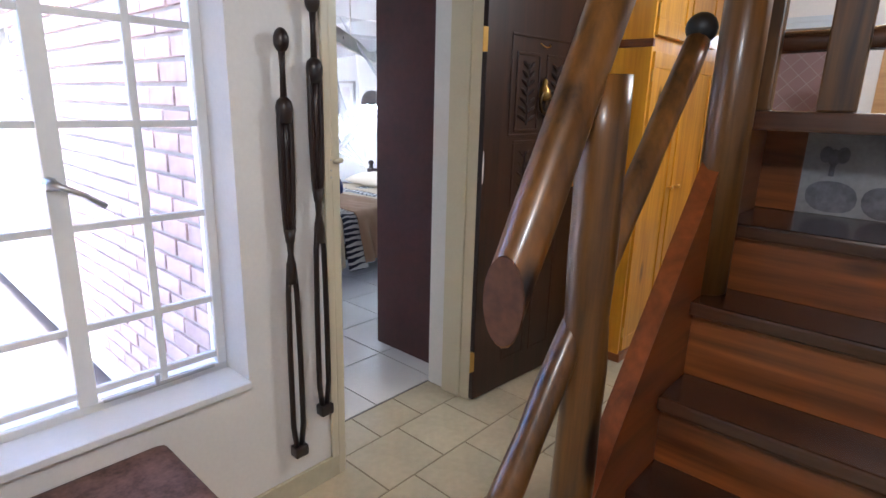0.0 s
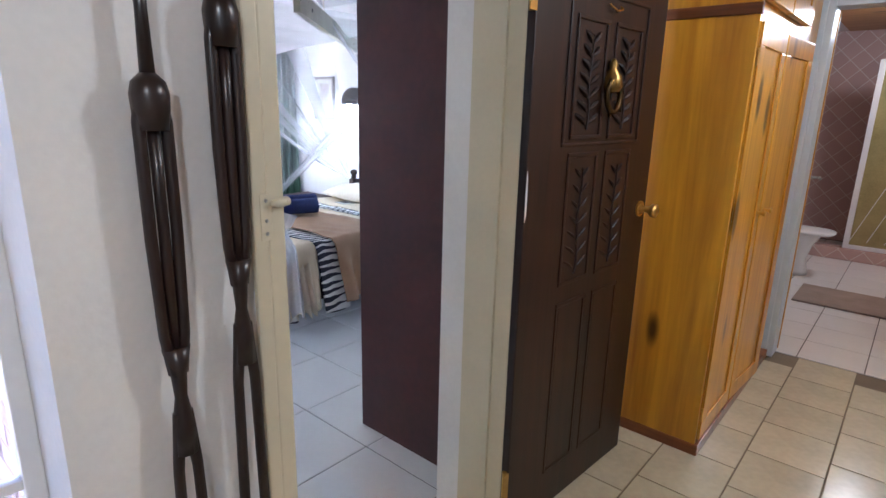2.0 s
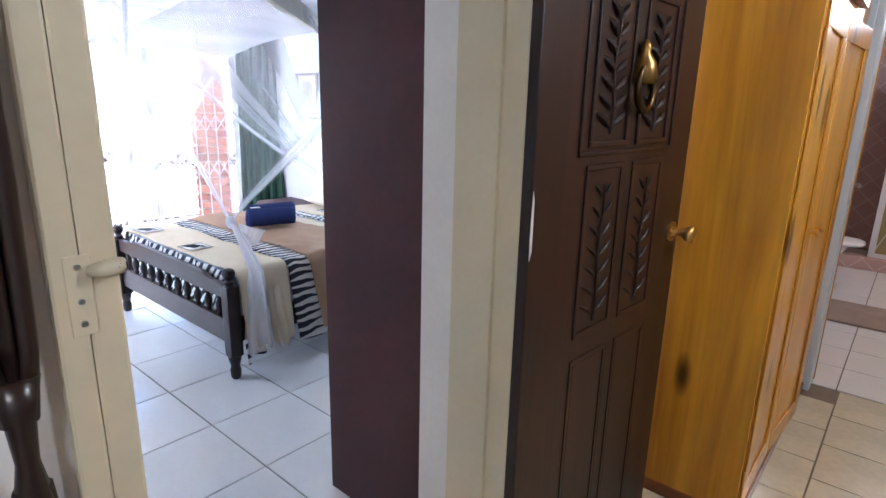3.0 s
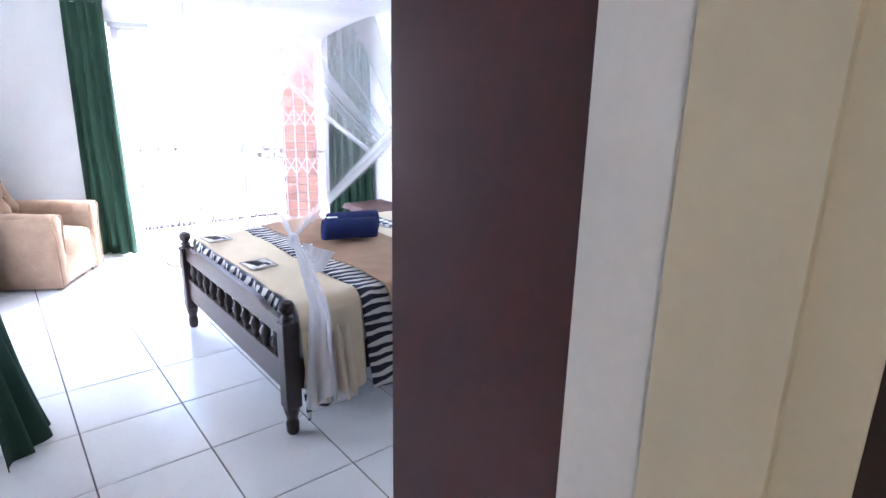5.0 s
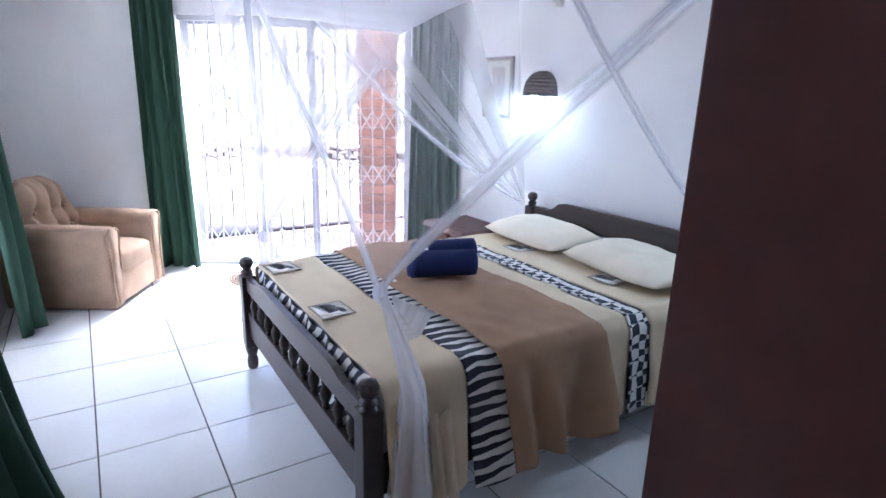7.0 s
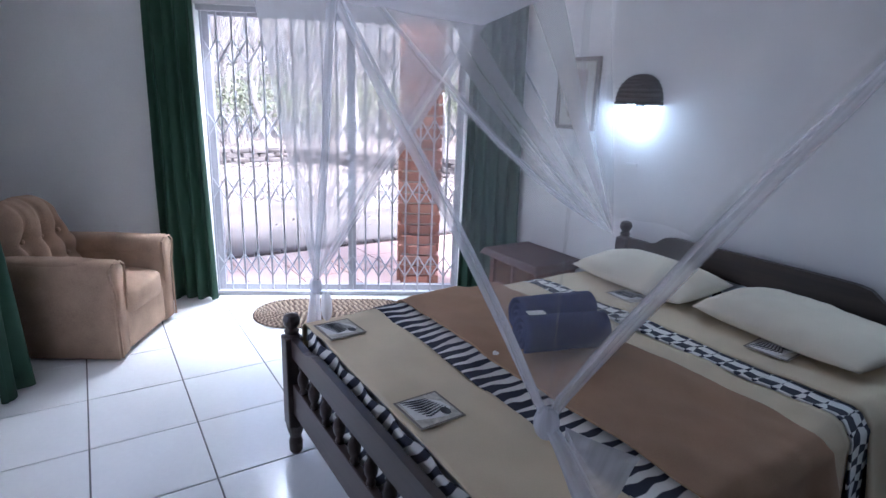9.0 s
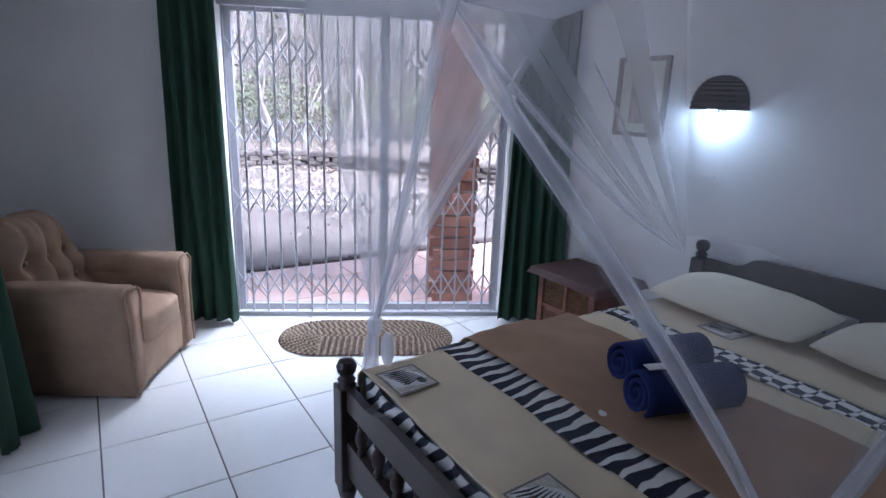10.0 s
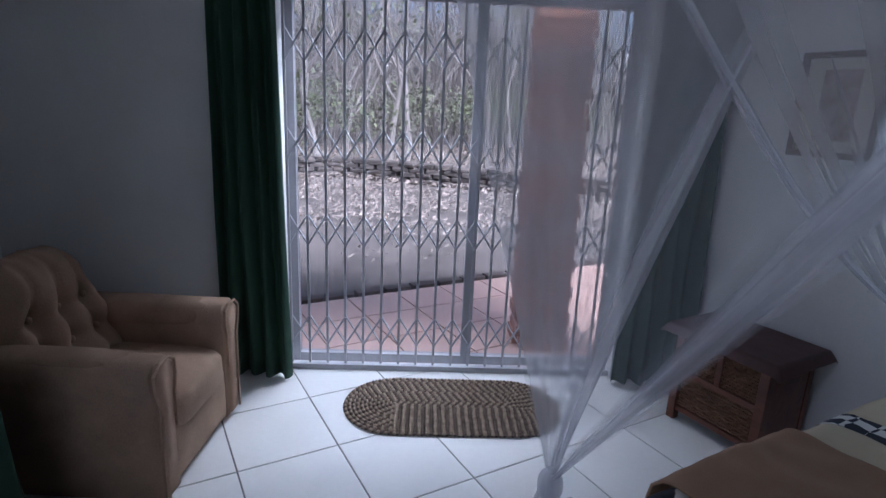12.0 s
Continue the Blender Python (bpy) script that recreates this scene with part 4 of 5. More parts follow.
# ---- braided rug ----
rug = thing("braided_rug", "oval braided jute rug before the garden door", "rug", pose(-6.56, 3.49, 0, 0, 0, 62.6))
RW, RL = 0.255, 0.52
for k in range(13):
    r = RW - 0.0195 * k - 0.009
    half = RL - RW
    per = 2 * math.pi * r + 4 * half
    n = max(12, int(per / 0.018))
    for s in (0, 1):
        bm = bmesh.new()
        for q in range(s, n, 2):
            d = per * q / n
            if d < 2 * half:
                p, ang = (-half + d, -r), 0.0
            elif d < 2 * half + math.pi * r:
                a = (d - 2 * half) / r
                p, ang = (half + r * math.sin(a), -r * math.cos(a)), a
            elif d < 4 * half + math.pi * r:
                p, ang = (half - (d - 2 * half - math.pi * r), r), math.pi
            else:
                a = (d - 4 * half - math.pi * r) / r
                p, ang = (-half - r * math.sin(a), r * math.cos(a)), math.pi + a
            c, sn = math.cos(ang + 0.7), math.sin(ang + 0.7)
            tube([(p[0] - c * 0.012, p[1] - sn * 0.012, 0.005), (p[0], p[1], 0.012 + 0.002 * noise.noise((q, k, 0))), (p[0] + c * 0.012, p[1] + sn * 0.012, 0.005)], [0.004, 0.0085, 0.004], 6, bm)
        tagged(part("braid", bm, ROPE_DARK if s else ROPE, rug, smooth=True), kind="stuff")
part("backing", extruded([(RL * 0.0 + (RL - RW) * (1 if abs(a) < math.pi / 2 else -1) + (RW - 0.01) * math.cos(a), (RW - 0.01) * math.sin(a)) for a in (math.pi * (q + 0.5) / 16 - math.pi for q in range(32))], 0.0, 0.006, 2), ROPE_DARK, rug)

# ---- bed ----
BX0, BX1, BY0, BY1 = -5.222, -3.804, 2.80, 4.66
bed = thing("bed", "dark timber double bed with turned posts and spindles", "bed", pose(0, 0, 0))
POST = [(0.018, 0.0), (0.026, 0.012), (0.028, 0.05), (0.022, 0.075), (0.03, 0.1), (0.036, 0.13)]


def bedpost(x, y, top):
    bm = turned(POST, 16, at=(x, y, 0))
    box(x - 0.034, x + 0.034, y - 0.034, y + 0.034, 0.13, top - 0.09, 0.006, bm)
    turned([(0.034, 0), (0.022, 0.012), (0.03, 0.022), (0.018, 0.034), (0.03, 0.05), (0.034, 0.068), (0.026, 0.086), (0.006, 0.094)], 16, bm, (x, y, top - 0.092))
    return bm


def shaped_rail(x0, x1, y, z0, z1, hump):
    """A rail whose upper edge swells in the middle and dips by the posts."""
    n = 30
    out = [(x0, z0)]
    out += [(x1, z0)]
    for k in range(n, -1, -1):
        q = k / n
        e = min(q, 1 - q)
        out.append((x0 + (x1 - x0) * q, z1 + hump * (1 / (1 + math.exp(-(e - 0.14) * 60)) - 0.2 * math.exp(-((e - 0.12) / 0.03) ** 2))))
    return extruded(out, y - 0.014, y + 0.014, 1)


def bed_end(y, top, rail_z, low0, low1, hump, nsp):
    for x in (BX0, BX1):
        part("bed_post", bedpost(x, y, top), BED_WOOD, bed, smooth=False)
    part("top_rail", shaped_rail(BX0 + 0.03, BX1 - 0.03, y, rail_z - 0.075, rail_z, hump), BED_WOOD, bed)
    part("lower_rail", box(BX0 + 0.03, BX1 - 0.03, y - 0.014, y + 0.014, low0, low1, 0.004), BED_WOOD, bed)
    for k in range(nsp):
        x = BX0 + (BX1 - BX0) * (k + 1) / (nsp + 1)
        h = rail_z - 0.075 - low1
        part("spindle", turned([(0.012, 0), (0.016, 0.1 * h), (0.01, 0.18 * h), (0.019, 0.35 * h), (0.021, 0.5 * h), (0.019, 0.65 * h), (0.01, 0.82 * h), (0.016, 0.9 * h), (0.012, h)], 10, at=(x, y, low1)), BED_WOOD, bed, smooth=True)


bed_end(BY0, 0.60, 0.51, 0.19, 0.32, 0.025, 11)
bed_end(BY1, 0.80, 0.715, 0.30, 0.46, 0.06, 9)
for x in (BX0, BX1):
    part("side_rail", box(x - 0.014, x + 0.014, BY0 + 0.03, BY1 - 0.03, 0.2, 0.33, 0.004), BED_WOOD, bed)
mattress = thing("mattress", "mattress in a pale blue sheet on the bed", "mattress", pose(0, 0, 0))
part("body", box(BX0 + 0.03, BX1 - 0.03, BY0 + 0.06, BY1 - 0.04, 0.26, 0.545, 0.045), SHEET, mattress, smooth=False)

# bed cover in sewn bands, hanging over both long sides
TOPZ = 0.565


def over_bed(y0, y1, lift, drop_r, drop_l, seed, nu=80, nv=20, wrinkle=0.012, slope=0.0, fold=0.009):
    """Cloth across the bed from y0 to y1 that hangs down on either side."""
    hw = (BX1 - BX0) / 2 + 0.012 + lift
    cx = (BX0 + BX1) / 2
    R = 0.06
    def f(u, v):
        y = y0 + (y1 - y0) * v
        total = drop_l + 2 * hw + drop_r
        d = u * total
        if d < drop_l:
            s, x, z = -1, -hw, TOPZ - (drop_l - d)
        elif d > drop_l + 2 * hw:
            s, x, z = 1, hw, TOPZ - (d - drop_l - 2 * hw)
        else:
            x, z = d - drop_l - hw, TOPZ
            s = 0
        e = hw - abs(x)
        if s == 0 and e < R:
            z -= R - math.sqrt(max(0, R * R - (R - e) ** 2))
        if s:
            hang = TOPZ - z
            z -= R * 0.6
            x += s * ((fold * (1 + math.sin(y * 26 + seed * 3 + 4 * noise.noise((y * 4, z * 1.5, seed)))) + 0.5 * fold * noise.noise((y * 14, z * 3, seed))) * min(1, hang * 4) + 0.05 * hang)
            y += slope * hang
        n = noise.noise((x * 3.5, y * 5, seed)) + 0.5 * noise.noise((x * 9, y * 11, seed))
        return cx + x, y, z + lift + wrinkle * n * (1 if not s else 0)
    return thick(sheet(f, nu, nv), 0.006)


cover = thing("bed_cover", "cream bed cover with zebra print bands lying on the bed", "bed cover", pose(0, 0, 0))
part("foot_band", over_bed(2.845, 3.14, 0.004, 0.38, 0.30, 1, fold=0.016), CREAM_CLOTH, cover, smooth=True)
part("zebra_band", over_bed(3.136, 3.335, 0.006, 0.43, 0.30, 2, slope=0.1, fold=0.012), ZEBRA, cover, "black and white zebra print band", True)
part("middle_band", over_bed(3.33, 3.93, 0.004, 0.37, 0.30, 3), CREAM_CLOTH, cover, smooth=True)
part("check_band", over_bed(3.926, 4.05, 0.006, 0.37, 0.30, 4), CHECK, cover, "black and white broken band", True)
part("head_band", over_bed(4.046, 4.58, 0.004, 0.37, 0.30, 5, fold=0.016), CREAM_CLOTH, cover, smooth=True)
for x, s in ((BX1 + 0.03, 1), (BX0 - 0.03, -1)):
    part("hem", thick(sheet(lambda u, v: (x + s * (0.03 * math.sin(u * 9 + 1) + 0.03 * (1 - v)), 2.83 + 0.13 * u, 0.09 + 0.05 * u + 0.13 * v), 16, 8), 0.004), ZEBRA_EDGE, cover, "zebra print hem hanging at the foot", True)


PRINT_GREY = plain("faded black print", (0.09, 0.09, 0.095), 0.9, var=0.4, scale=40)
PATCH = plain("grey print", (0.55, 0.51, 0.44), 0.9, var=0.3, scale=30)


def zebra_patch(x, y, turn):
    """A square printed patch with a dark border and plain stripes for its picture."""
    m = pose(x, y, TOPZ + 0.0125, 0, 0, turn)
    p = part("printed_patch", box(-0.075, 0.075, -0.07, 0.07, -0.0015, 0.0012, m=m), PATCH, cover, "grey printed patch with dark and pale stripes")
    bm = bmesh.new()
    for a in ((-0.075, 0.075, 0.064, 0.07), (-0.075, 0.075, -0.07, -0.064), (-0.075, -0.069, -0.064, 0.064), (0.069, 0.075, -0.064, 0.064)):
        box(a[0], a[1], a[2], a[3], 0.001, 0.0016, bm=bm)
    bmesh.ops.transform(bm, matrix=m, verts=bm.verts)
    part("border", bm, FRAME_WOOD, p)
    bm = extruded([(-0.066, -0.055), (0.03, -0.06), (0.045, -0.015), (0.055, 0.03), (0.02, 0.058), (-0.02, 0.05), (-0.05, 0.02), (-0.066, -0.02)], 0.0012, 0.0018, 2)
    bmesh.ops.transform(bm, matrix=m, verts=bm.verts)
    part("pale_shape", bm, PRINT_WHITE, p)
    bm = bmesh.new()
    for k in range(8):
        tube([(-0.064 + 0.013 * k, -0.055 + 0.004 * k, 0.002), (-0.052 + 0.012 * k, -0.015, 0.0024), (-0.05 + 0.009 * k, 0.02 + 0.004 * k, 0.002)], [0.0015, 0.0032, 0.0012], 5, bm)
    blob(0.02, 0.014, 0.0012, 2, 12, 6, bm, (0.03, 0.035, 0.0018))
    bmesh.ops.transform(bm, matrix=m, verts=bm.verts)
    part("dark_stripes", bm, PRINT_GREY, p)


for x, y, a in ((-5.05, 2.925, 4), (-4.42, 2.93, 2), (-4.80, 4.21, -6), (-4.165, 4.225, 4)):
    zebra_patch(x, y, a)
part("foot_drop", thick(sheet(lambda u, v: (BX0 + 0.06 + (BX1 - BX0 - 0.12) * u, 2.842 + 0.008 * math.sin(u * 40), 0.18 + 0.37 * v), 60, 6), 0.003), ZEBRA_EDGE, cover, "zebra print drop behind the footboard", True)
lace = part("lace_edge", sheet(lambda u, v: (BX1 + 0.085 + 0.03 * math.sin(u * 26 + 3 * v) * (1 - 0.6 * v) + 0.03 * (1 - v), 2.84 + 0.2 * u, 0.17 + 0.3 * v + 0.02 * math.sin(u * 30)), 30, 8), LACE, cover, "cream lace corner of the cover", True)

blanket = thing("blanket", "light brown fleece blanket laid across the bed", "blanket", pose(0, 0, 0))
part("cloth", over_bed(3.265, 3.765, 0.026, 0.38, 0.10, 8, 110, 70, 0.016, 0.06, 0.036), BROWN_CLOTH, blanket, smooth=True)

for x, y, a, s in ((-4.88, 4.43, -3, 1), (-4.19, 4.42, -6, 2)):
    p = thing("pillow", "plump cream pillow against the headboard", "pillow", pose(x, y, TOPZ + 0.062, 5, 0, a), "pillows on the bed")
    def face(sgn, s=s):
        def f(u, v):
            X, Y = 2 * u - 1, 2 * v - 1
            puff = max(0.0, (1 - abs(X) ** 3.0) * (1 - abs(Y) ** 2.4)) ** 0.62
            z = sgn * (0.075 if sgn > 0 else 0.05) * puff * (1 + 0.16 * noise.noise((X * 2.2, Y * 2.2, s)))
            z += 0.006 * noise.noise((X * 6, Y * 5, s + 3)) * puff
            return 0.33 * X * (1 - 0.03 * Y ** 4), 0.2 * Y * (1 - 0.06 * X ** 4), z
        return f
    bm = sheet(face(1), 36, 26)
    sheet(face(-1), 36, 26, bm)
    bmesh.ops.remove_doubles(bm, verts=bm.verts[:], dist=0.0005)
    bmesh.ops.recalc_face_normals(bm, faces=bm.faces[:])
    part("case", bm, PILLOW, p, smooth=True)


def roll_towel(m, label):
    t = thing("towel", label, "towel", m, "rolled towels on the bed")
    def f(u, v):
        a = 2 * math.pi * 2.6 * u
        r = 0.012 + 0.058 * u + 0.003 * noise.noise((a, v * 4, 1))
        return 0.15 * (2 * v - 1) + 0.004 * math.sin(a), r * math.cos(a) , r * math.sin(a) + 0.07
    part("roll", thick(sheet(f, 90, 12), 0.009), NAVY, t, smooth=True)
    return t


roll_towel(pose(-4.50, 3.49, TOPZ + 0.03, 0, 0, 72), "rolled navy blue towel lying on the blanket")
roll_towel(pose(-4.66, 3.60, TOPZ + 0.03, 0, 0, 77), "rolled navy blue towel lying on the blanket")
card = tagged(link_mesh("paper_card", box(-0.03, 0.03, -0.016, 0.016, 0, 0.002, m=pose(-4.53, 3.40, TOPZ + 0.172, 0, 0, 72)), PRINT_WHITE), "small white paper label on the towels", "card")


# ---- nightstands ----
def nightstand(m, label):
    t = thing("nightstand", label, "nightstand", m, "nightstands beside the bed")
    W, D, H = 0.44, 0.34, 0.47
    part("top", box(-0.03, W + 0.03, -0.025, D, H - 0.03, H, 0.006), STAND_WOOD, t)
    for x in (0, W - 0.04):
        for y in (0, D - 0.045):
            part("leg", box(x, x + 0.04, y, y + 0.04, 0, H - 0.03, 0.003), STAND_WOOD, t)
    for z in (0.05, 0.235, H - 0.055):
        part("rail", box(0.04, W - 0.04, 0.006, 0.03, z, z + 0.025, 0.002), STAND_WOOD, t)
    part("divider", box(W / 2 - 0.012, W / 2 + 0.012, 0.006, 0.03, 0.26, H - 0.055, 0.002), STAND_WOOD, t)
    for x in (0.004, W - 0.02):
        part("side_panel", box(x, x + 0.016, 0.04, D - 0.045, 0.05, H - 0.03), STAND_WOOD, t)
    part("back_panel", box(0.04, W - 0.04, D - 0.012, D, 0.05, H - 0.03), STAND_WOOD, t)
    def basket(x0, x1, z0, z1):
        b = part("basket_drawer", box(x0, x1, 0.02, D - 0.06, z0, z1, 0.006), WICKER, t, "woven wicker basket drawer")
        n = int((z1 - z0) / 0.014)
        for k in range(n):
            z = z0 + 0.007 + k * (z1 - z0 - 0.008) / n
            part("weave", tube([(x0 + (x1 - x0) * q / 14, 0.014 + 0.005 * math.cos(math.pi * (q + k)), z) for q in range(15)], 0.0055, 5), WICKER, b)
        part("pull", tube([((x0 + x1) / 2 - 0.03, 0.006, z1 - 0.03), ((x0 + x1) / 2, -0.004, z1 - 0.035), ((x0 + x1) / 2 + 0.03, 0.006, z1 - 0.03)], 0.005, 6), STAND_WOOD, b)
    basket(0.045, W / 2 - 0.016, 0.265, H - 0.06)
    basket(W / 2 + 0.016, W - 0.045, 0.265, H - 0.06)
    basket(0.045, W - 0.045, 0.08, 0.23)
    return t


nightstand(pose(-6.06, 4.39, 0), "red-brown nightstand with woven basket drawers by the garden door")
nightstand(pose(-3.75, 4.39, 0), "red-brown nightstand with woven basket drawers by the wardrobe")


def stand_cloth(x, y):
    """A stiff dark cloth laid on a nightstand, its edges hanging a little over."""
    def f(u, v):
        a, b = (u - 0.5) * 0.60, (v - 0.5) * 0.46
        ox, oy = max(0, abs(a) - 0.255), max(0, abs(b) - 0.19)
        z = 0.4745 - 0.9 * max(ox, oy) - 0.25 * min(ox, oy) + 0.002 * noise.noise((a * 14, b * 14, x))
        return x + a - math.copysign(0.35 * ox, a), min(4.755, y + b - math.copysign(0.35 * oy, b)), z
    t = thing("stand_cloth", "dark brown cloth draped over the nightstand top", "table cloth", None, "cloths on the nightstands")
    part("cloth", sheet(f, 40, 32), plain("dark brown cloth", (0.075, 0.034, 0.03), 0.55, var=0.25, scale=9), t, smooth=True)


stand_cloth(-5.84, 4.55)
stand_cloth(-3.53, 4.55)


# ---- wall lamps and picture ----
def wall_lamp(x, z):
    t = thing("wall_lamp", "lit wall lamp with a dark woven half-dome shade", "wall lamp", pose(x, 4.758, z), "wall lamps above the bed")
    R = 0.138
    bm = bmesh.new()
    for k in range(9):                         # hoops
        a = math.pi / 2 * k / 9
        r = R * math.cos(a) ** 0.8
        tube([(r * math.cos(q), -r * 0.85 * math.sin(q), R * 1.05 * math.sin(a)) for q in (math.pi * j / 20 for j in range(21))], 0.0085, 6, bm)
    part("hoops", bm, SHADE, t, smooth=True)
    part("shade", thick(sheet(lambda u, v: (R * 0.985 * math.cos(v * 1.4) ** 0.8 * math.cos(math.pi * u), -R * 0.85 * 0.985 * math.cos(v * 1.4) ** 0.8 * math.sin(math.pi * u), R * 1.05 * math.sin(v * 1.4)), 20, 8), 0.003), SHADE, t, "dark woven shade", True)
    part("backplate", box(-0.03, 0.03, -0.012, 0, -0.02, 0.09, 0.004), IRON, t)
    part("bulb", blob(0.026, 0.026, 0.045, 2, 14, 10, None, (0, -0.075, 0.015)), BULB, t, smooth=True)
    part("holder", tube([(0, -0.075, 0.055), (0, -0.075, 0.1), (0, -0.005, 0.1)], 0.014, 8), IRON, t)
    lamp("lamp_light", "POINT", 0.6, (0.72, 0.88, 1.0), pose(x, 4.68, z - 0.045), 0.04)


wall_lamp(-5.305, 1.42)
wall_lamp(-3.62, 1.42)
pull = thing("lamp_switch", "small white pull switch on the wall under the lamp", "light switch", pose(-5.31, 4.76, 1.09))
part("plate", box(-0.035, 0.035, -0.012, 0, -0.012, 0.012, 0.004), WHITE_PAINT, pull)
pic = thing("framed_picture", "faded sepia picture in a pale wooden frame", "picture", pose(-5.767, 4.759, 1.466))
fr = bmesh.new()
for a in ((-0.165, 0.165, 0.185, 0.21), (-0.165, 0.165, -0.21, -0.185), (-0.165, -0.138, -0.185, 0.185), (0.138, 0.165, -0.185, 0.185)):
    box(a[0], a[1], -0.022, 0, a[2], a[3], 0.004, fr)
part("frame", fr, FRAME_WOOD, pic)
part("mount", box(-0.138, 0.138, -0.008, -0.002, -0.185, 0.185), PAPER, pic)
part("print", box(-0.07, 0.07, -0.011, -0.0085, -0.14, 0.14), PICTURE, pic)

# ---- mosquito net ----
net = thing("mosquito_net", "white mosquito net gathered and knotted to the bed posts", "mosquito net", pose(0, 0, 0))
NZ = 2.03
K_FR, K_FL = Vector((-3.955, 2.915, 0.80)), Vector((-5.215, 2.895, 0.70))
K_HR, K_HL = Vector((-3.80, 4.67, 0.72)), Vector((-5.32, 4.68, 0.70))
FOOT_L, FOOT_R = Vector((-5.69, 2.79, NZ)), Vector((-3.66, 2.62, NZ))
HEAD_L, HEAD_R = Vector((-5.55, 4.71, NZ)), Vector((-3.60, 4.71, NZ))


def half_side(corner, end, knot, seed, mat, folds=6, sag=0.0, deep=0.03, border=0.07):
    """Half of one side of the net: it hangs from corner..end along the roof and is gathered into the knot; border: its bunched free edge."""
    n = (end - corner).cross(Vector((0, 0, 1))).normalized()
    def f(u, v):
        q = 1 - v                                 # 0 at the roof, 1 at the knot
        w = u + 0.05 * noise.noise((u * 3, q * 1.5, seed)) * math.sin(math.pi * u)
        p = corner.lerp(end, w).lerp(knot, q)
        p.z -= sag * 4 * q * (1 - q) * u * u
        fold = math.sin(2 * math.pi * folds * (u + 0.07 * noise.noise((u * 4, q, seed + 4))) + seed)
        return p + n * (deep * fold + 0.03 * noise.noise((u * 4, q * 2, seed))) * (1 - q) ** 0.6 * (0.35 + q)
    part("side_net", sheet(f, 110, 26), mat, net, smooth=True)

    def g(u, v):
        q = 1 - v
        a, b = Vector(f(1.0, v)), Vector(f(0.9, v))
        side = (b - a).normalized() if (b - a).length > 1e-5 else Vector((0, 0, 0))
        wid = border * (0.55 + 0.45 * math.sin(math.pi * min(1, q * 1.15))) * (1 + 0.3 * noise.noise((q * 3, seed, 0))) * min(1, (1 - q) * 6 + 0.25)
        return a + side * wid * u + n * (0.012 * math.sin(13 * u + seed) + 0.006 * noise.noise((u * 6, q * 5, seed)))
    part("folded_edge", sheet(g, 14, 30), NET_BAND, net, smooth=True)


half_side(FOOT_R, Vector((-5.36, 2.84, NZ)), K_FR, 1.0, NET_THIN, 3, 0.0, 0.012, 0.19)
half_side(FOOT_L, Vector((-4.15, 2.62, NZ)), K_FL, 2.0, NET_THIN, 3, 0.0, 0.012, 0.10)
half_side(FOOT_L, Vector((-5.60, 4.12, NZ)), K_FL, 3.0, NET_FULL, 4, 0.0, 0.014, 0.12)
half_side(HEAD_L, Vector((-5.50, 3.02, NZ)), K_HL, 4.0, NET, 4, 0.15, 0.012, 0.07)
half_side(FOOT_R, Vector((-3.73, 4.45, NZ)), K_FR, 5.0, NET_THIN, 3, 0.0, 0.012, 0.19)
half_side(HEAD_R, Vector((-3.75, 3.12, NZ)), K_HR, 6.0, NET_SIDE, 4, 0.13, 0.014, 0.03)
part("head_net", sheet(lambda u, v: (-5.5 + 1.86 * u, 4.715 + 0.016 * math.sin(u * 55 + 3 * noise.noise((u * 4, v, 0))), 0.76 + 0.05 * math.sin(u * 7) + (NZ - 0.8) * v), 130, 8), NET_HEAD, net, smooth=True)
part("roof_net", sheet(lambda u, v: (FOOT_L.x + 0.05 + (FOOT_R.x - FOOT_L.x - 0.1) * u, 2.79 + 1.92 * v, NZ + 0.05 * math.sin(math.pi * u) * math.sin(math.pi * v)), 20, 20), NET_SIDE, net, smooth=True)
part("roof_cloth", sheet(lambda u, v: (-5.50 + 1.9 * u, 2.84 + (0.98 - 0.1 * u) * v, 1.75 + 0.17 * u + 0.012 * math.sin(9 * u + 5 * v)), 30, 20), NET_THICK, net, "denser white cloth under the net's roof", True)


def tail(k, dx, dy, ln, seed, w=0.1, over=0.36):
    """Loose end of the net below its knot, fallen outwards over the cover."""
    def f(u, v):
        q = 1 - v
        wid = 0.018 + w * q
        a = 2 * math.pi * u
        out = min(1, q / over) ** 0.8
        return (k[0] + dx * out + wid * math.cos(a) * (0.75 + 0.25 * math.sin(5 * a + seed)) * (0.5 + 0.5 * abs(math.sin(seed))), k[1] + dy * out + wid * math.sin(a) * (0.7 + 0.3 * math.sin(4 * a)), k[2] - ln * q + 0.03 * math.sin(3 * a + seed) * q)
    part("net_tail", sheet(f, 64, 20), NET_THICK, net, smooth=True)


tail(K_FR, 0.25, -0.02, 0.60, 1.6, 0.075)
tail(K_FL, -0.03, 0.0, 0.2, 2.0, 0.02, 0.9)
for k, s in ((K_FR, 1), (K_FL, 2)):
    part("knot", blob(0.026, 0.024, 0.034, 2.2, 18, 12, None, k, 0.25, s), NET_THICK, net, smooth=True)
part("loose_end", blob(0.028, 0.02, 0.058, 2.2, 16, 10, None, (K_FL.x + 0.035, K_FL.y + 0.03, K_FL.z - 0.075), 0.2, 3), NET_THICK, net, smooth=True)
part("bow", sheet(lambda u, v: (K_FR.x + 0.02 + 0.11 * u, K_FR.y + 0.03 + 0.12 * u * (v - 0.2), K_FR.z - 0.02 - 0.03 * u - 0.10 * u * (1 - v) + 0.012 * math.sin(9 * v)), 12, 12), NET_THICK, net, smooth=True)

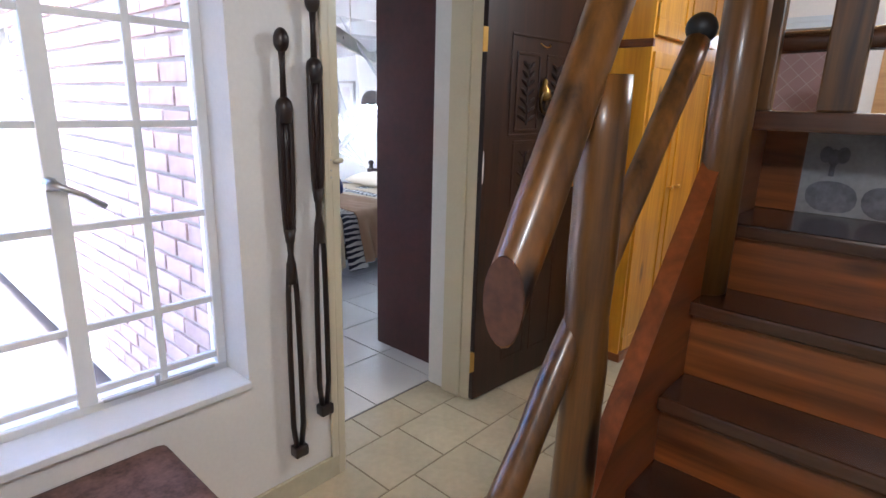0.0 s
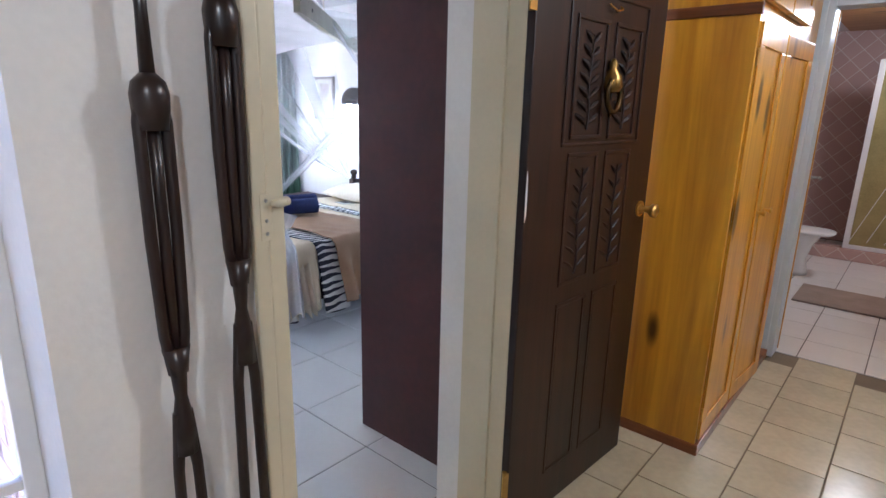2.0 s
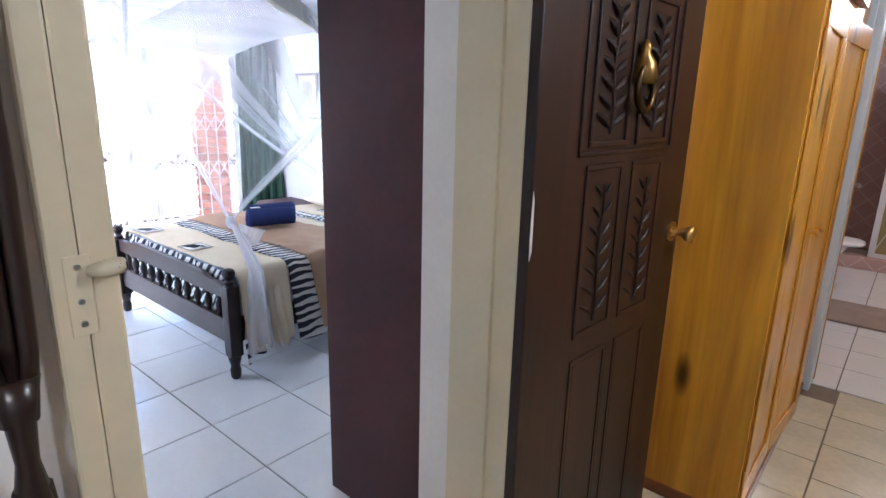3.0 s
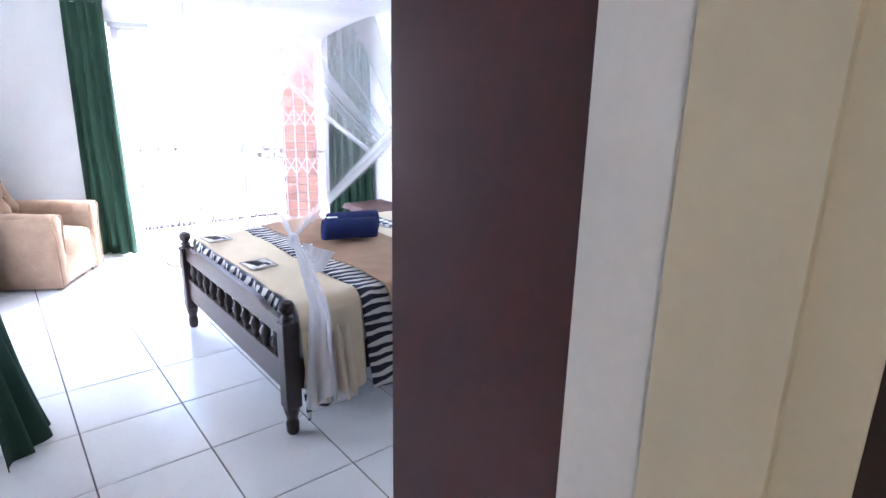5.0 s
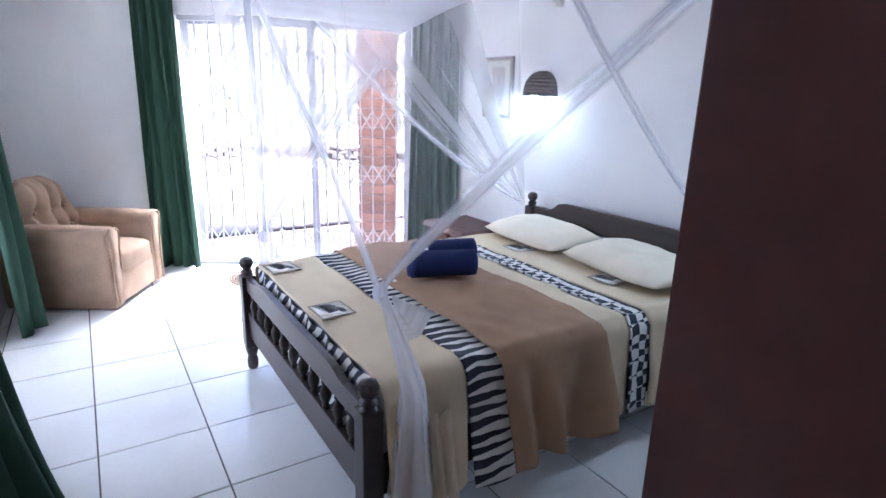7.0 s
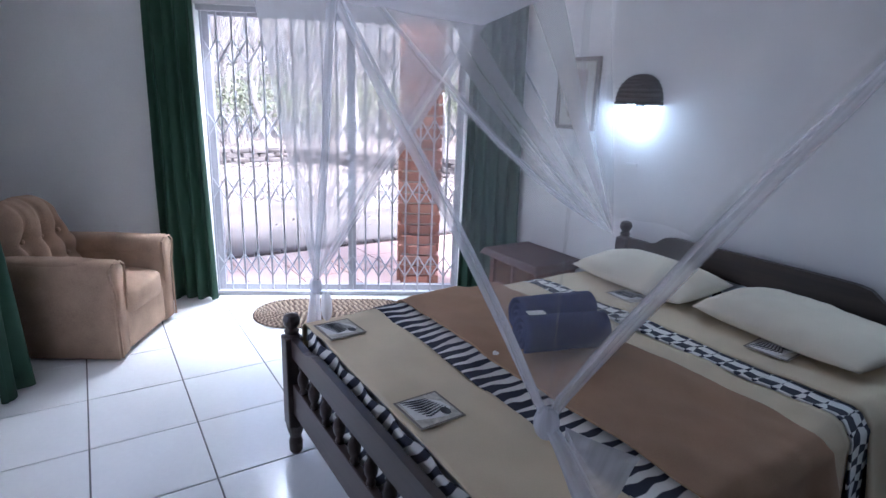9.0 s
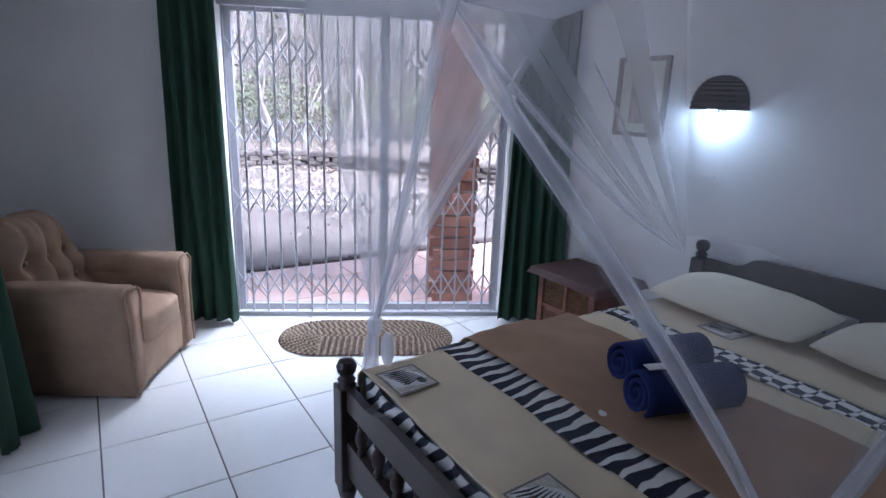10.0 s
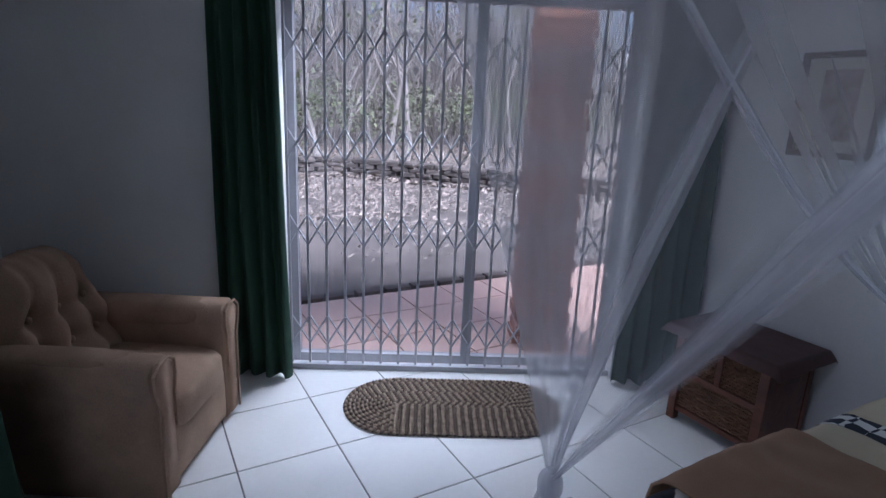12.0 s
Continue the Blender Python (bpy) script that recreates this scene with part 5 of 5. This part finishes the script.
spread = thing("net_spreader", "pale timber plank with screw holes holding up the net", "net frame", pose(-3.85, 3.37, 1.80, 0, 0, 132))
PL = extruded([(-0.98, 0.0), (0.98, 0.0), (1.03, 0.02), (1.045, 0.05), (1.03, 0.078), (0.98, 0.09), (-0.98, 0.09)], -0.015, 0.015, 1)
part("plank", PL, PAPER, spread)
for x in (-0.73, 0.0, 0.73):
    part("screw", tube([(x, 0.0145, 0.045), (x, 0.018, 0.045)], 0.009, 10), IRON, spread)
    part("screw", tube([(x, -0.0145, 0.045), (x, -0.018, 0.045)], 0.009, 10), IRON, spread)
part("cord", tube([(-0.35, 0, 0.09), (-0.35, 0, CEIL - 1.80)], 0.004, 6), PAPER, spread)

# ---- garden ----
pillar = thing("brick_pillar", "square red facebrick pillar on the patio", "pillar", G @ pose(1.46, 0.62, -0.06))
part("core", box(-0.13, 0.13, -0.13, 0.13, 0, 2.37), MORTAR, pillar)
rng = random.Random(3)
bm0 = box(-0.108, 0.108, -0.05, 0.05, -0.034, 0.034, 0.005)
brick_me = bpy.data.meshes.new("brick")
bm0.to_mesh(brick_me)
bm0.free()
brick_me.materials.append(BRICK)


def brick(parent, x, y, z, turn, me=None):
    b = new("brick", me or brick_me)
    b.parent = parent
    b.matrix_basis = pose(x + rng.uniform(-0.002, 0.002), y + rng.uniform(-0.003, 0.003), z, 0, 0, turn)


for c in range(28):
    z = 0.04 + 0.084 * c
    for k in range(4):
        a = 90 * k + (0 if c % 2 else 0)
        off = 0.058 if c % 2 else -0.058
        v = Matrix.Rotation(radians(a), 3, "Z") @ Vector((off * 0.55, -0.118, 0))
        brick(pillar, v.x, v.y, z, a)

lw = thing("garden_wall", "low curved wall of rough grey-brown stones", "garden wall", pose(0, 0, -0.14))
stone_me = []
for k in range(6):
    b = blob(0.185, 0.15, 0.05, 6, 10, 6, None, (0, 0, 0), 0.25, k * 3)
    me = bpy.data.meshes.new("stone")
    b.to_mesh(me)
    b.free()
    me.materials.append(STONE)
    stone_me.append(me)


def wall_bend(y):
    """Line of the low wall: straight, then bending back towards the house."""
    return -15.9 + 0.12 * math.log(1 + math.exp((y - 6.1) * 10))


for c in range(4):
    y, k = 0.4 + 0.18 * (c % 2), 0
    while y < 11.5:
        slope = (wall_bend(y + 0.05) - wall_bend(y - 0.05)) / 0.1
        st = new("stone", stone_me[rng.randrange(6)])
        st.parent = lw
        st.matrix_basis = pose(wall_bend(y) + rng.uniform(-0.02, 0.02), y, 0.05 + 0.098 * c + rng.uniform(-0.006, 0.006), 0, rng.uniform(-2, 2), 90 - math.degrees(math.atan(slope)) + rng.uniform(-5, 5))
        y += 0.37 / math.sqrt(1 + slope * slope)

edge = thing("patio_edging", "row of dark bricks edging the patio", "edging", pose(-8.46, 1.0, -0.085))
dark_me = brick_me.copy()
dark_me.materials.clear()
dark_me.materials.append(DARK_BRICK)
for k in range(31):
    brick(edge, 0.0, 0.12 + 0.245 * k, 0.0, 90, dark_me)


# ---- trees ----
def tree(m, h, seed, leaves, label):
    r = random.Random(seed)
    t = thing("tree", label, "tree", m, "bare winter trees behind the garden wall")
    bm = bmesh.new()
    tips = []
    def grow(p, d, ln, rad, depth):
        pts, radii = [p], [rad]
        for k in range(4):
            d = (d + Vector((r.uniform(-1, 1), r.uniform(-1, 1), r.uniform(-0.4, 0.6))) * 0.22).normalized()
            p = p + d * ln / 4
            pts.append(p)
            radii.append(rad * (1 - 0.12 * (k + 1)))
        tube(pts, radii, 7 if depth < 2 else 4, bm, cap=False)
        if depth >= 5:
            tips.append(p)
            return
        for k in range(r.choice((2, 3, 3))):
            nd = (d + Vector((r.uniform(-1, 1), r.uniform(-1, 1), r.uniform(-0.2, 0.7))) * 0.8).normalized()
            grow(pts[-1 - r.randrange(2)], nd, ln * r.uniform(0.6, 0.85), radii[-1] * 0.7, depth + 1)
    grow(Vector((0, 0, 0)), Vector((r.uniform(-0.15, 0.15), r.uniform(-0.15, 0.15), 1)), h * (0.32 if h > 4 else 0.2), (0.016 if h > 4 else 0.009) * h, 0)
    part("trunk", bm, BARK, t)
    cb = bmesh.new()
    for p in tips:
        for k in range(leaves):
            c = p + Vector((r.gauss(0, 0.35), r.gauss(0, 0.35), r.gauss(0, 0.3)))
            a, b = Vector((r.uniform(-1, 1), r.uniform(-1, 1), r.uniform(-1, 1))) * 0.05, Vector((r.uniform(-1, 1), r.uniform(-1, 1), r.uniform(-1, 1))) * 0.04
            cb.faces.new([cb.verts.new(c + w) for w in (a, b, -a, -b)])
    part("crown", cb, FOLIAGE, t)
    return t


rt = random.Random(11)
spots = []
for k in range(48):
    x = rt.uniform(-36, -17.5)
    y = 3 + rt.uniform(-4.5, 16) + (-x - 17) * 0.3
    spots.append((x, y, rt.uniform(4.5, 8)))
spots += [(-16.8, 5.9, 6.0), (-16.2, 4.1, 5.0), (-18.5, 8.4, 6.5), (-15.8, 9.8, 5.5), (-14.2, 9.2, 4.6)]
for k in range(40):
    x = rt.uniform(-24, -16.5)
    spots.append((x, rt.uniform(0, 15) + (-x - 16) * 0.3, rt.uniform(2.2, 3.6)))
for k, (x, y, h) in enumerate(spots):
    tree(pose(x, y, -0.16, 0, 0, rt.uniform(0, 360)), h, 40 + k, 1 if k % 4 else 4, "grey bare-branched bush tree with sparse olive leaves")

# far thicket of thin bare stems and twigs
rw = random.Random(21)
verts, faces = [], []


def stem(p, d, ln, rad, n=4):
    """A three-sided crooked twig; returns its joints."""
    joints = []
    base = len(verts)
    for k in range(n + 1):
        r = rad * (1 - 0.8 * k / n)
        for a in (0.0, 2.1, 4.2):
            verts.append((p.x + r * math.cos(a), p.y + r * math.sin(a), p.z))
        joints.append((p.copy(), d.copy()))
        d = (d + Vector((rw.uniform(-1, 1), rw.uniform(-1, 1), rw.uniform(-0.3, 0.4))) * 0.28).normalized()
        p = p + d * ln / n
    for k in range(n):
        for q in range(3):
            a, b = base + 3 * k + q, base + 3 * k + (q + 1) % 3
            faces.append((a, b, b + 3, a + 3))
    return joints


for k in range(1500):
    x = -20.5 - 24 * rw.random()
    h = rw.uniform(3.5, 9)
    js = stem(Vector((x, rw.uniform(-4, 20) + (-x - 17) * 0.35, -0.16)), Vector((rw.uniform(-0.25, 0.25), rw.uniform(-0.25, 0.25), 1)).normalized(), h, 0.006 * h, 5)
    for q in range(7):
        p, d = js[rw.randrange(1, 6)]
        tw = stem(p, (d + Vector((rw.uniform(-1, 1), rw.uniform(-1, 1), rw.uniform(-0.5, 0.6)))).normalized(), rw.uniform(0.8, 2.4), 0.013, 4)
        for w in range(3):
            p2, d2 = tw[rw.randrange(1, 5)]
            stem(p2, (d2 + Vector((rw.uniform(-1, 1), rw.uniform(-1, 1), rw.uniform(-0.8, 0.6)))).normalized(), rw.uniform(0.4, 1.1), 0.008, 2)
wm = bpy.data.meshes.new("thicket")
wm.from_pydata(verts, [], faces)
wm.materials.append(BARK)
tagged(new("thicket", wm), "far thicket of thin grey bare stems", "thicket", "", "stuff")

# leaf litter
rl = random.Random(5)
lb = bmesh.new()
for k in range(70000):
    x, y = -9.2 - 14 * rl.random() ** 0.8, rl.uniform(-1, 17)
    if noise.noise((x * 0.9, y * 0.9, 3)) < -0.12 - 0.5 * (x + 10.2) * -0.25 or (x > -10.2 and rl.random() < 0.7):
        continue
    z = -0.105 + rl.uniform(0, 0.03)
    a = rl.uniform(0, math.pi)
    s = rl.uniform(0.015, 0.042)
    c, sn = math.cos(a) * s, math.sin(a) * s
    lb.faces.new([lb.verts.new((x + dx, y + dy, z + dz)) for dx, dy, dz in ((c, sn, rl.uniform(0, 0.05)), (-sn * 0.5, c * 0.5, 0), (-c, -sn, rl.uniform(0, 0.02)), (sn * 0.5, -c * 0.5, 0.01))])
litter = link_mesh("leaf_litter", lb, LEAF)
tagged(litter, "dead brown leaves scattered over the sandy ground", "leaves", "", "stuff")


# ---- tiles and bricks, piece by piece ----
def tile_mesh(name, w, d, material, t=0.012):
    bm = box(-w / 2, w / 2, -d / 2, d / 2, -t, 0, 0.002)
    me = bpy.data.meshes.new(name)
    bm.to_mesh(me)
    bm.free()
    me.materials.append(material)
    return me


def lay(parent, me, x, y, z=0.0, m=None):
    ob = new("tile", me)
    ob.parent = parent
    ob.matrix_basis = (m or Matrix()) @ pose(x, y, z)


TX, TY, J = 0.432, 0.405, 0.006
tme = tile_mesh("tile", TX - J, TY - J, TILE)
for i in range(-4, 10):
    for j in range(-4, 6):
        x, y = -6.5 + TX * (i + 0.5), 2.9 + TY * (j + 0.5)
        if x > -8.1 and x < -2.3 and 1.45 < y < 4.95:
            out = (Vector((x, y, 0)) - Vector((-7.25, 2.87, 0))).dot(GATE_OUT)
            if out < -0.3:
                lay(floor_bed, tme, x, y)
            elif out < 0.4:
                bm = inside(box(x - TX / 2 + J / 2, x + TX / 2 - J / 2, y - TY / 2 + J / 2, y + TY / 2 - J / 2, -0.012, 0))
                if len(bm.faces):
                    part("tile", bm, TILE, floor_bed)
HX, HY = 0.29, 0.315
hme = tile_mesh("tile", HX - J, HY - J, TILE_HALL)
for i in range(-3, 11):
    for j in range(-14, 9):
        x, y = -1.38 + HX * (i + 0.5), 2.476 + HY * (j + 0.5) + (0.0 if i % 2 else 0.18)
        if -2.17 < x < 1.4 and -1.6 < y < 4.8 and not (x < -2.0 and not 1.7 < y < 2.5):
            if i > -3:
                lay(floor_hall, hme, x, y)
for k in range(3):
    part("tile", box(-2.17, -1.963, 1.665 + 0.263 * k, 1.665 + 0.263 * k + 0.257, -0.012, 0, 0.002), TILE_HALL, floor_hall)
bath_me = tile_mesh("tile", 0.33, 0.33, TILE)
for i in range(8):
    for j in range(12):
        lay(floor_bath, bath_me, -2.4 + 0.335 * (i + 0.5), 4.87 + 0.335 * (j + 0.5))
pme = tile_mesh("tile", 0.39, 0.39, TILE_PATIO)
for i in range(5):
    for j in range(18):
        x, y = -8.36 + 0.4 * (i + 0.5), 1.2 + 0.4 * (j + 0.5)
        if (Vector((x, y, 0)) - Vector((-7.25, 2.87, 0))).dot(GATE_OUT) > 0.1 and y > 1.5:
            lay(patio, pme, x, y, -0.06)
pale_me = brick_me.copy()
pale_me.materials.clear()
pale_me.materials.append(BRICK_PALE)
for c in range(26):
    for k in range(11):
        x = -2.3 - 0.232 * (k + (0.5 if c % 2 else 0))
        brick(house_brick, x, 1.396, -0.06 + 0.084 * c, 0, pale_me)
